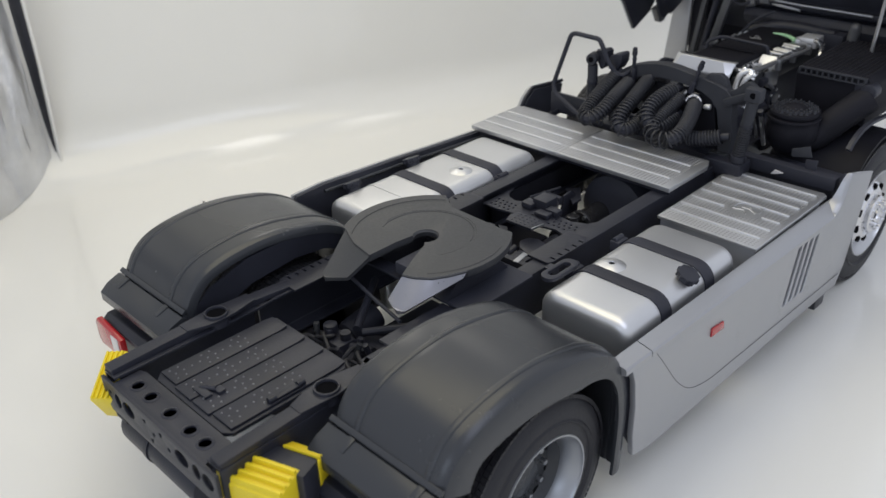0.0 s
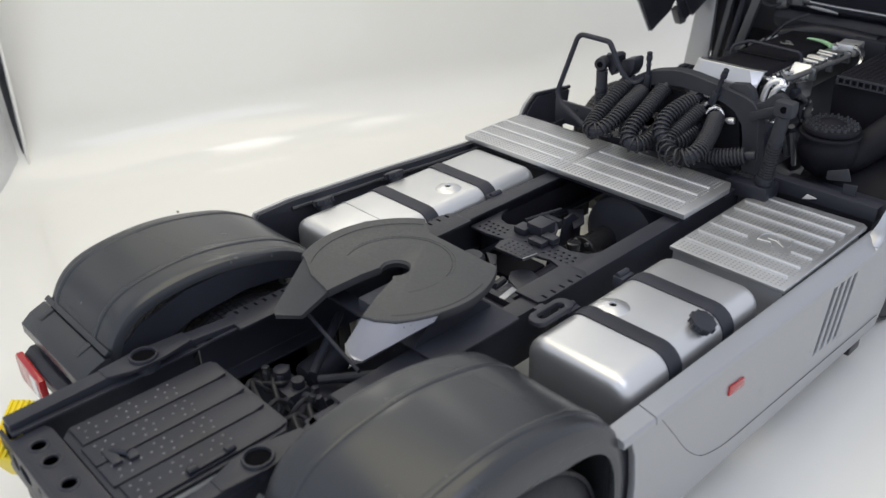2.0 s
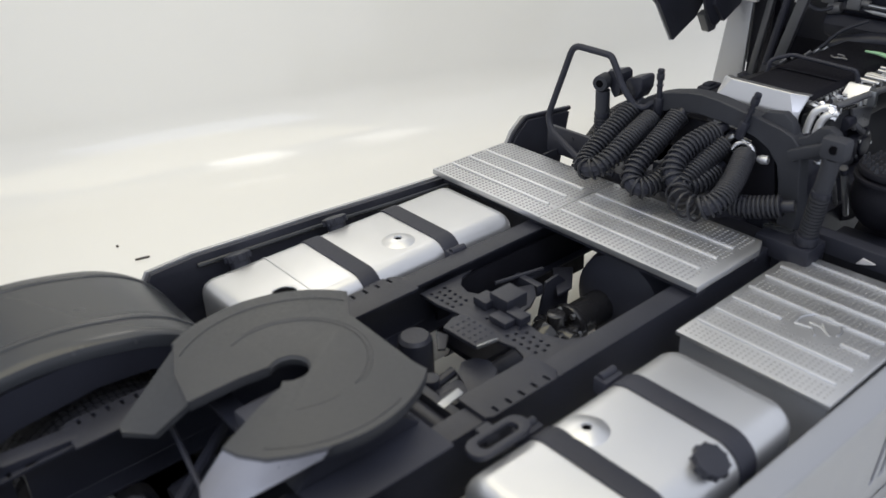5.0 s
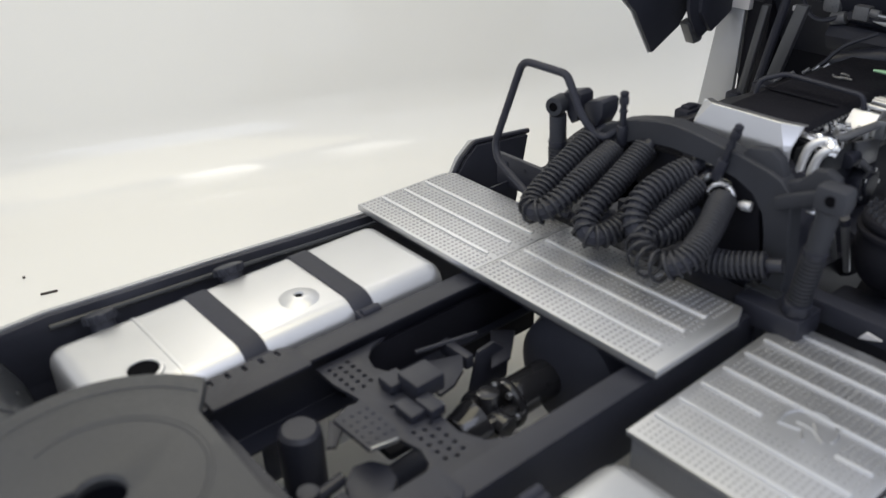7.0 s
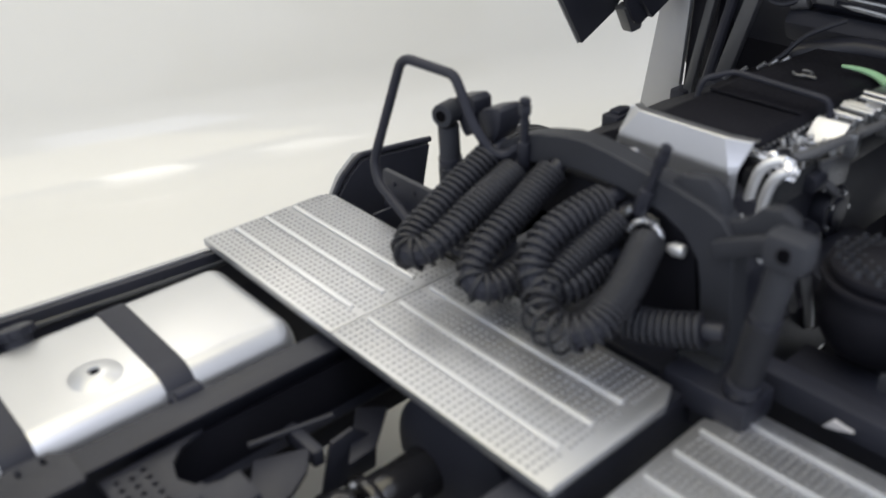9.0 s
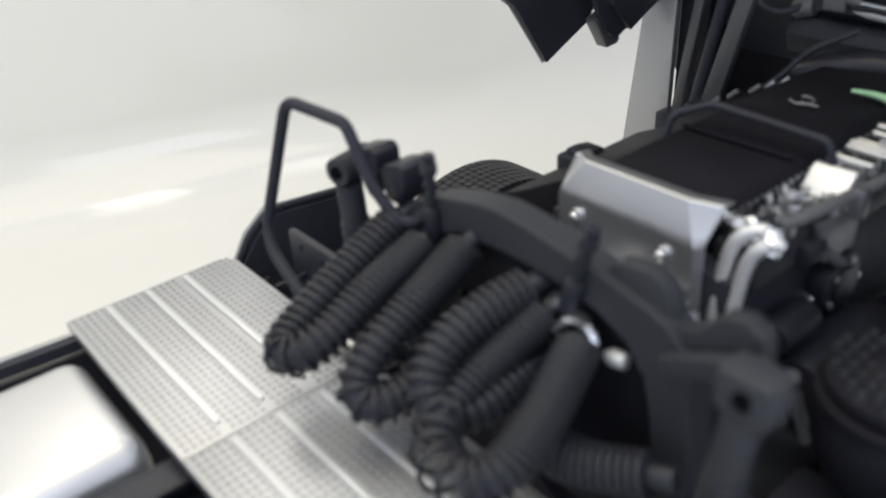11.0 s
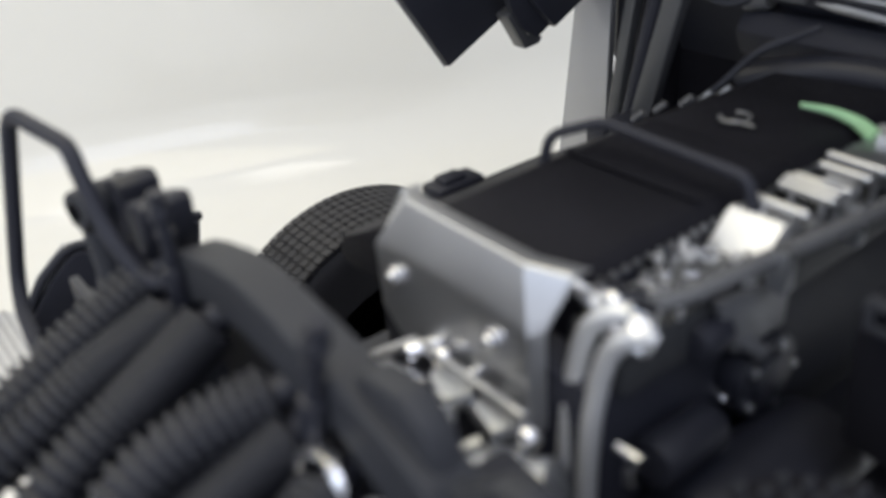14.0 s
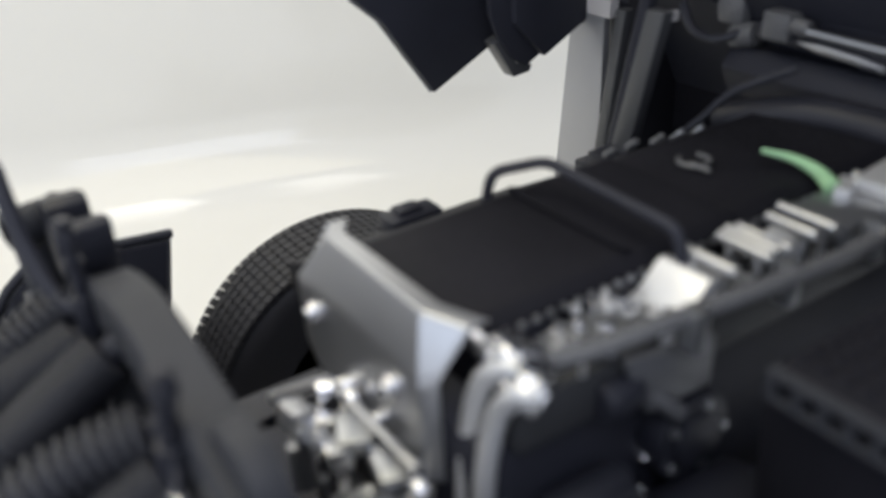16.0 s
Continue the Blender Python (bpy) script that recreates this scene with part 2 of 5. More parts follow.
def dots(name, places, r, h, material, parent, normal="z"):
    """Many small bumps in one mesh."""
    verts, faces = [], []
    for x, y, z in places:
        k = len(verts)
        for i in range(6):
            a = math.pi / 3 * i
            verts.append(((x + r * math.cos(a)) * U, (y + r * math.sin(a)) * U, z * U))
        for i in range(6):
            a = math.pi / 3 * i
            verts.append(((x + 0.55 * r * math.cos(a)) * U, (y + 0.55 * r * math.sin(a)) * U, (z + h) * U))
        faces += [(k + i, k + (i + 1) % 6, k + 6 + (i + 1) % 6, k + 6 + i) for i in range(6)] + [tuple(range(k + 6, k + 12))]
    me = bpy.data.meshes.new(name)
    me.from_pydata(verts, [], faces)
    me.materials.append(material)
    ob = new(name, me)
    ob.parent = parent
    return tagged(ob, kind="stuff")


# ---- the sweep: floor and wall of white vinyl, bent up along a line beside the lorry ----
def backdrop():
    along, away = Vector((0.322, 0.947, 0)).normalized(), Vector((-0.947, 0.322, 0)).normalized()
    start = Vector((-4.42, 1.22, 0))
    R = 0.62
    rows = []
    for k in range(41):
        s = -9.0 + 20.0 * k / 40
        wave = 0.03 * math.sin(s * 0.9) + 0.02 * math.sin(s * 2.3)
        base = start + along * s
        row = [base - away * d for d in (14, 9, 6, 3.5, 1.8, 0.7)]
        row += [base + away * (R * math.sin(a) + wave * a / 1.57) + Vector((0, 0, R * (1 - math.cos(a)))) for a in [1.36 * i / 14 for i in range(15)]]
        top = row[-1]
        row += [top + (away * math.cos(1.36) + Vector((0, 0, math.sin(1.36)))) * d for d in (1, 2.5, 4.5, 7.0)]
        rows.append(row)
    ob = P("backdrop", WHITE, None, sheet(rows), angle=80)
    return tagged(ob, "glossy white vinyl sweep under and behind the model lorry", "backdrop", kind="structure")


backdrop()


def tent_side():
    """Silver cloth side of the light tent with its black edge band, left of the sweep."""
    foot = smooth_path([(-3.2, -4.5, 0), (-4.1, -1.5, 0.0), (-4.75, -0.30, 0.0), (-5.0, 0.12, 0.04), (-5.22, 0.50, 0.14)], 10)
    rows = []
    for i, p in enumerate(foot):
        row = []
        for k in range(26):
            z = p.z + 0.16 * k
            n = noise.noise(Vector((i * 0.16, z * 0.8, 0))) * 0.50 + noise.noise(Vector((i * 0.5, z * 2.1, 4))) * 0.20
            row.append(Vector((p.x - 0.03 * k * 0.3 + n * min(1, k / 3) * 0.5, p.y - abs(n) * 0.25 * min(1, k / 3), z)))
        rows.append(row)
    cloth = P("tent_side", FABRIC, None, sheet(rows, 0.02), angle=70)
    tagged(cloth, "crumpled silver reflector cloth side of a light tent", "light tent", kind="structure")
    P("edge_band", MATT, cloth, slab("y", [(-5.24, 0.14), (-5.20, 0.16), (-5.07, 1.2), (-5.05, 4.3), (-5.40, 4.3), (-5.36, 1.5)], 0.545, 0.575, 0.004))
    P("edge_flap", WHITE, cloth, slab("y", [(-5.19, 0.17), (-5.12, 0.19), (-5.03, 1.2), (-5.00, 4.3), (-5.06, 4.3), (-5.08, 1.2)], 0.55, 0.57, 0.004))


tent_side()

# ---- the lorry ----
truck = tagged(new("model_truck"), "silver and black 1:18 model tractor lorry with tilted cab", "model truck")


# frame rails, cross members and rear end
def chassis():
    rail_shape = [(0.40, 1.0), (0.505, 1.0), (0.505, 0.985), (0.505, 0.72), (0.40, 0.72), (0.40, 0.735), (0.488, 0.735), (0.488, 0.985), (0.40, 0.985)]
    for s in (1, -1):
        dx = -0.052 if s > 0 else 0.012
        rail = P("frame_rail", BLACK, truck, slab("y", [(x + dx, z) for x, z in rail_shape], -0.24, 4.7, 0.004), slab("y", rail_shape, -1.11, -0.28, 0.004),
                 slab("z", [(0.40, -0.30), (0.505, -0.30), (0.505 + dx, -0.20), (0.40 + dx, -0.20)], 0.986, 1.0, 0.002), flip=s < 0, label="black channel-section chassis rail")
        # widened top plate with bolt holes beside the coupling
        for y0, y1, n in ((-0.08, 0.36, 7), (1.04, 1.42, 5)):
            P("mounting_angle", BLACK, rail, slab("z", [(0.36 + dx, y0), (0.505 + dx, y0), (0.522 + dx, y0 + 0.03), (0.522 + dx, y1 - 0.04), (0.49 + dx, y1), (0.36 + dx, y1)], 1.003, 1.018, 0.003,
                                                holes=[[(0.480 + dx, y + 0.006), (0.512 + dx, y + 0.006), (0.512 + dx, y - 0.008), (0.480 + dx, y - 0.008)] for y in [y0 + 0.06 + (y1 - y0 - 0.12) * i / (n - 1) for i in range(n)]]), flip=s < 0)
        P("rail_cap", BLACK, rail, slab("x", [(-1.105, 1.001), (-1.105, 1.03), (-0.62, 1.045), (-0.40, 1.045), (-0.05, 1.018), (-0.05, 1.001)], 0.425, 0.503, 0.004), flip=s < 0)
        # lashing ring at the rear
        P("lashing_ring", BLACK, rail, lathe("z", (0.452, -0.515, 0), [(0.99, 0.050), (1.054, 0.050), (1.060, 0.053), (1.060, 0.060), (1.054, 0.063), (0.99, 0.064), (0.99, 0.050)], 28), flip=s < 0)
        P("ring_bore", VOID, rail, rod((0.452, -0.515, 1.0), (0.452, -0.515, 1.047), 0.0495, 24), flip=s < 0)
        P("ring_web", BLACK, rail, slab("z", [(0.425, -0.70), (0.503, -0.70), (0.512, -0.60), (0.522, -0.515), (0.512, -0.43), (0.503, -0.30), (0.42, -0.30), (0.392, -0.43), (0.384, -0.515), (0.392, -0.60)], 1.03, 1.0475, 0.004,
                                              holes=[ring2(0.452, -0.515, 0.058, 20)]), flip=s < 0)
    # rear cross member, a channel with round holes in its top and back
    top = P("rear_cross_member", BLACK, truck,
            slab("z", [(-0.40, -1.12), (0.40, -1.12), (0.40, -0.985), (0.36, -0.97), (-0.36, -0.97), (-0.40, -0.985)], 0.965, 0.98, 0.003,
                 holes=[ring2(x, -1.052, 0.030, 14) for x in (-0.29, -0.17, 0.0, 0.17, 0.29)]),
            slab("y", [(-0.46, 0.80), (0.46, 0.80), (0.50, 0.86), (0.50, 0.98), (-0.50, 0.98), (-0.50, 0.86)], -1.135, -1.118, 0.003,
                 holes=[ring2(x, 0.90, r, 12, ry=0.04) for x, r in ((-0.36, 0.03), (-0.26, 0.055), (0.21, 0.055), (0.33, 0.03), (0.42, 0.045))]
                 + [ring2(x, z, 0.013, 6) for x, z in ((-0.43, 0.92), (-0.10, 0.93), (-0.03, 0.89), (0.04, 0.93), (0.10, 0.88), (-0.06, 0.84))]),
            box(-0.40, 0.40, -0.99, -0.975, 0.80, 0.965, 0.003), label="black pressed-steel rear cross member with round holes")
    for x in (-0.29, -0.17, 0.0, 0.17, 0.29):
        P("hole_lip", BLACK, top, lathe("z", (x, -1.052, 0), [(0.973, 0.029), (0.984, 0.029), (0.986, 0.034), (0.981, 0.042), (0.973, 0.042), (0.973, 0.029)], 16))
    P("air_tank", BLACK, truck, rod((-0.55, -1.0, 0.60), (0.15, -1.0, 0.60), 0.10, 22, bev=0.03), rod((-0.30, -1.0, 0.60), (-0.27, -1.0, 0.60), 0.106, 22),
      label="black cylindrical air tank under the rear end")
    P("tank_bracket", BLACK, truck, box(-0.30, -0.27, -1.05, -0.9, 0.6, 0.82))
    # ribbed, studded cover between the rails
    cover = P("rear_cover", BLACK, truck, slab("z", [(-0.31, -0.93), (-0.27, -0.965), (0.28, -0.965), (0.32, -0.93), (0.32, -0.31), (0.27, -0.27), (-0.28, -0.27), (-0.31, -0.30)], 0.955, 0.977, 0.006),
              label="black cover plate with raised strips and studs")
    places = []
    for k, (a, b) in enumerate(((-0.295, -0.155), (-0.145, -0.005), (0.005, 0.145), (0.155, 0.305))):
        y0 = -0.945 if k in (1, 2) else -0.93
        P("strip", BLACK, cover, slab("z", [(a, y0), (b, y0), (b, -0.34), (b - 0.01, -0.29), (a + 0.01, -0.29), (a, -0.34)], 0.978, 0.992, 0.005))
        for i in range(3):
            for j in range(10):
                if (j // 2) % 2 == 0 or i == 1:
                    places.append((a + 0.03 + 0.04 * i, -0.90 + 0.043 * j + 0.012 * (i % 2), 0.992))
    dots("studs", places, 0.0062, 0.004, STUD, cover)
    P("catch", BLACK, cover, box(-0.06, 0.05, -0.90, -0.86, 0.992, 1.006, 0.004), rod((-0.04, -0.87, 1.0), (0.03, -0.83, 1.006), 0.012, 8), box(0.02, 0.07, -0.84, -0.80, 0.992, 1.01, 0.006))
    P("hinge", BLACK, cover, box(0.27, 0.30, -0.72, -0.52, 0.992, 1.008, 0.006), rod((0.285, -0.72, 1.006), (0.285, -0.68, 1.006), 0.016, 10), rod((0.285, -0.56, 1.006), (0.285, -0.52, 1.006), 0.016, 10))

    # pierced cross member ahead of the coupling
    spots = [(-0.37 + 0.036 * i + 0.012 * (j % 2), 1.485 + 0.038 * j) for i in range(5) for j in range(3)] + [(0.09 + 0.04 * i + 0.014 * (j % 2), 1.503 + 0.036 * j) for i in range(5) for j in range(3)] + [(-0.06 + 0.045 * i, 1.53) for i in range(3)]
    cm = P("cross_member", BLACK, truck, slab("z", [(-0.41, 1.45), (-0.29, 1.45), (-0.165, 1.47), (-0.145, 1.41), (-0.02, 1.40), (0.07, 1.447), (0.17, 1.469), (0.235, 1.45), (0.275, 1.40), (0.298, 1.345), (0.285, 1.28), (0.30, 1.20), (0.346, 1.20), (0.346, 1.86), (0.312, 1.80), (0.306, 1.72), (0.27, 1.655),
                                                     (0.18, 1.615), (0.093, 1.623), (0.0, 1.66), (-0.10, 1.70), (-0.19, 1.70), (-0.21, 1.645), (-0.276, 1.613), (-0.34, 1.632), (-0.385, 1.68), (-0.41, 1.76)], 0.942, 0.958, 0.004, holes=[ring2(x, y, 0.0085, 7) for x, y in spots]), label="black pierced cross member between the rails")
    P("valve_block", BLACK, cm, box(-0.12, -0.01, 1.60, 1.72, 0.962, 1.03, 0.008), box(-0.18, -0.10, 1.56, 1.64, 0.962, 1.00, 0.006), box(0.0, 0.09, 1.58, 1.64, 0.962, 1.0, 0.006),
      box(-0.04, 0.06, 1.52, 1.58, 0.962, 0.99, 0.006))
    step = P("step_plate", BLACK, cm, slab("z", [(-0.102, 1.324), (0.087, 1.33), (0.107, 1.435), (0.04, 1.463), (-0.114, 1.453), (-0.13, 1.40)], 0.972, 0.99, 0.004), label="small black plate with studs and a worn bright edge")
    P("worn_edge", STEEL, cm, box(0.095, 0.103, 1.335, 1.432, 0.975, 0.9895, 0.002, turn=(0, 0, -10)))
    dots("studs", [(-0.075 + 0.035 * i, 1.35 + 0.03 * j, 0.99) for i in range(5) for j in range(4)], 0.008, 0.004, BLACK, step)
    # flat plate under the coupling and the second cross member
    P("coupling_base", MATT, truck, slab("z", [(-0.50, 0.36), (0.50, 0.36), (0.50, 0.86), (-0.50, 0.86)], 1.019, 1.034, 0.004,
                                        holes=[[(-0.30, 0.45), (0.30, 0.45), (0.30, 0.80), (-0.30, 0.80)]]))
    P("cross_tube", BLACK, truck, rod((-0.42, 0.98, 0.88), (0.42, 0.98, 0.88), 0.05, 16), box(-0.41, 0.41, 1.02, 1.06, 0.75, 0.95))
    P("front_cross_member", BLACK, truck, box(-0.5, 0.5, 2.86, 2.98, 0.86, 1.0, 0.02))


chassis()


def fifth_wheel():
    cx, cy = -0.05, 0.605
    R = 0.46
    z0, z1 = 1.165, 1.205
    lip_r = [(0.175, 0.215), (0.24, 0.235), (0.31, 0.285), (0.355, 0.36), (0.395, 0.46)]
    lip_l = [(-0.435, 0.345), (-0.27, 0.268), (-0.10, 0.235)]
    outline = ring2(cx, cy, R + 0.01, 20, -18, 42) + [(0.235, 0.912), (-0.17, 0.925)] + ring2(cx, cy, R + 0.02, 24, 122, 214) + lip_l + [(-0.10, 0.42), (-0.088, 0.515)] + ring2(-0.03, 0.578, 0.074, 18, 222, -50) + [(0.04, 0.50), (0.09, 0.38)] + lip_r
    fw = P("fifth_wheel", WHEELPLATE, truck, slab("z", outline, z0, z1, 0.005), label="dark grey fifth-wheel coupling plate with an open throat")
    for edge, tips in ((lip_l, [(-0.172, 0.125), (-0.262, 0.047), (-0.30, 0.058)]), (lip_r, [(0.395, 0.43), (0.30, 0.105), (0.265, 0.085), (0.225, 0.092), (0.152, 0.125)])):
        top = [Vector((x, y, 1.198)) for x, y in edge] + [Vector((x, y, 1.17 if y > 0.4 else 1.085)) for x, y in tips]
        bm = bmesh.new()
        bm.faces.new([bm.verts.new(p) for p in top])
        bmesh.ops.recalc_face_normals(bm, faces=bm.faces)
        if bm.faces[:][0].normal.z < 0:
            bmesh.ops.reverse_faces(bm, faces=bm.faces)
        bmesh.ops.triangulate(bm, faces=bm.faces[:])
        bmesh.ops.solidify(bm, geom=bm.faces[:], thickness=0.022)
        # right ramp gets the lighter metal to show reflected light
        P("ramp", RAMP if edge is lip_r else WHEELPLATE, fw, bm, label="sloping lead-in ramp, coloured bright for its reflected light" if edge is lip_r else "sloping lead-in ramp")
    P("lip", WHEELPLATE, fw, tube([Vector((x, y, 1.198)) for x, y in lip_r], 0.008, 6))
    P("lip", WHEELPLATE, fw, tube([Vector((x, y, 1.200)) for x, y in lip_l], 0.006, 6))
    # raised rings and lubrication grooves on the plate
    for r, a0, a1, w in ((0.262, 20, 205, 0.0035), (0.278, 25, 190, 0.0022), (0.415, 120, 222, 0.004), (0.44, -44, 20, 0.004), (0.262, -30, 5, 0.002)):
        P("wear_ring", WHEELPLATE, fw, tube([Vector((x, y, 1.2045)) for x, y in ring2(cx, cy, r, 40, a0, a1)], w, 6))
    P("throat_lip", WHEELPLATE, fw, tube([Vector((-0.03, 0.578, 1.19)) + Vector((0.078 * math.cos(a), 0.078 * math.sin(a), 0)) for a in [radians(-40 + 260 * i / 20) for i in range(21)]], 0.012, 6))
    P("jaw", DARK, fw, box(-0.05, 0.16, 0.36, 0.66, 1.06, 1.13, 0.01))
    P("saddle", BLACK, fw, slab("x", [(0.35, 1.034), (0.85, 1.034), (0.72, 1.15), (0.48, 1.15)], -0.36, -0.27, 0.01))
    P("saddle", BLACK, fw, slab("x", [(0.35, 1.034), (0.85, 1.034), (0.72, 1.15), (0.48, 1.15)], 0.25, 0.34, 0.01))
    P("under_rim", MATT, fw, slab("z", ring2(cx, cy, R - 0.03, 16, -38, 40) + [(0.21, 0.88), (-0.16, 0.893)] + ring2(cx, cy, R - 0.03, 20, 124, 218) + ring2(cx, cy, R - 0.06, 20, 218, 124) + [(-0.15, 0.863), (0.195, 0.85)] + ring2(cx, cy, R - 0.06, 16, 40, -38), 1.115, 1.166, 0.003))
    P("release_handle", MATT, fw, tube(rounded_path([(-0.30, 0.22, 1.02), (0.05, 0.16, 0.99), (0.22, 0.14, 0.97)], 0.03), 0.010, 8))
    # slotted lug on the right rail
    P("tow_lug", BLACK, truck, slab("z", ring2(0.585, 0.90, 0.05, 8, 180, 360) + ring2(0.585, 1.06, 0.05, 8, 0, 180), 1.035, 1.06, 0.006,
                                   holes=[ring2(0.585, 0.92, 0.024, 8, 180, 360) + ring2(0.585, 1.04, 0.024, 8, 0, 180)]), box(0.50, 0.56, 0.95, 1.01, 1.01, 1.05))


fifth_wheel()


# mudguards, wheels
GUARD_LINE = [(0.652, 0.30), (0.668, 0.50), (0.672, 0.68), (0.650, 0.84), (0.60, 0.965), (0.535, 1.055), (0.45, 1.123), (0.34, 1.178), (0.20, 1.217), (0.05, 1.245), (-0.10, 1.255), (-0.26, 1.245), (-0.40, 1.218), (-0.49, 1.178), (-0.555, 1.118), (-0.60, 1.045), (-0.62, 1.0)]


def mudguard(s):
    line = smooth_path([(0, y, z) for y, z in GUARD_LINE], 4)
    # across: x and how far proud of the line; the outer flange narrows towards the front foot
    across = [(0.600, -0.058), (0.602, -0.034), (0.612, -0.012), (0.632, -0.002), (0.66, 0.0), (0.742, 0.0), (0.745, 0.005), (0.751, 0.007), (0.765, 0.007), (0.771, 0.005), (0.774, 0.001), (0.79, 0.003), (0.81, 0.003),
              (1.15, 0.003), (1.165, 0.003), (1.168, 0.007), (1.174, 0.009), (1.190, 0.009), (1.196, 0.007), (1.199, 0.002), (1.225, 0.001), (1.252, -0.006), (1.270, -0.022), (1.279, -0.052), (1.281, -0.10), (1.279, -0.17)]
    rows = []
    for i, p in enumerate(line):
        d = (line[min(i + 1, len(line) - 1)] - line[max(i - 1, 0)]).normalized()
        n = Vector((0, -d.z, d.y))
        n = n if n.dot(p - Vector((0, 0.1, 0.5))) > 0 else -n
        low = 1.0 if p.y < 0.3 else max(0.38, 1.0 - 2.0 * (p.y - 0.3))
        rows.append([Vector((x, p.y, p.z)) + n * (h if h > -0.06 else -0.052 + (h + 0.052) * low) for x, h in across])
    g = P("mudguard", GUARD, truck, sheet(rows, 0.018), angle=28, flip=s < 0, label="satin black plastic rear mudguard with moulded ridges")
    # stepped rear ledge carrying the lamps
    ledge = P("ledge", GUARD, g, slab("x", [(-0.60, 1.00), (-0.632, 1.014), (-0.705, 0.985), (-0.757, 0.945), (-0.757, 0.89), (-0.715, 0.88), (-0.715, 0.835), (-0.64, 0.835), (-0.60, 0.93)], 0.60, 1.29, 0.006), flip=s < 0)
    P("seam_band", GUARD, g, box(0.602, 1.276, -0.626, -0.598, 1.018, 1.040, 0.004, turn=(35, 0, 0)), flip=s < 0)
    P("clip", GUARD, g, box(0.742, 0.782, -0.70, -0.62, 0.98, 1.008, 0.006, turn=(24, 0, 0)), flip=s < 0)
    P("clip", GUARD, g, box(1.162, 1.202, -0.70, -0.62, 0.98, 1.008, 0.006, turn=(24, 0, 0)), flip=s < 0)
    P("lamp_bracket", BLACK, g, slab("x", [(-0.66, 0.83), (-0.76, 0.83), (-0.795, 0.80), (-0.795, 0.77), (-0.76, 0.75), (-0.76, 0.62), (-0.66, 0.62)], 0.62, 1.25, 0.006), flip=s < 0)
    P("lamp_bracket", BLACK, g, box(0.47, 0.66, -0.78, -0.70, 0.66, 0.78, 0.02), flip=s < 0)
    lamp = P("tail_lamp", RED, g, slab("y", [(0.98, 0.66), (1.235, 0.66), (1.265, 0.69), (1.265, 0.80), (1.235, 0.83), (0.98, 0.79)], -0.835, -0.80, 0.008), flip=s < 0, label="red tail lamp lens with a clear field")
    P("clear_field", CLEAR, g, box(1.01, 1.09, -0.839, -0.806, 0.672, 0.785, 0.004), flip=s < 0)
    P("inner_flange", BLACK, g, slab("x", [(0.70, 0.45), (0.66, 0.88), (0.5, 1.06), (0.3, 1.15), (0.1, 1.19), (-0.2, 1.18), (-0.45, 1.10), (-0.62, 0.97), (-0.64, 0.84),
                                         (-0.45, 0.92), (-0.2, 1.02), (0.1, 1.05), (0.3, 1.03), (0.48, 0.95), (0.6, 0.80), (0.64, 0.45)], 0.605, 0.62, 0.0), flip=s < 0)


for side in (1, -1):
    mudguard(side)


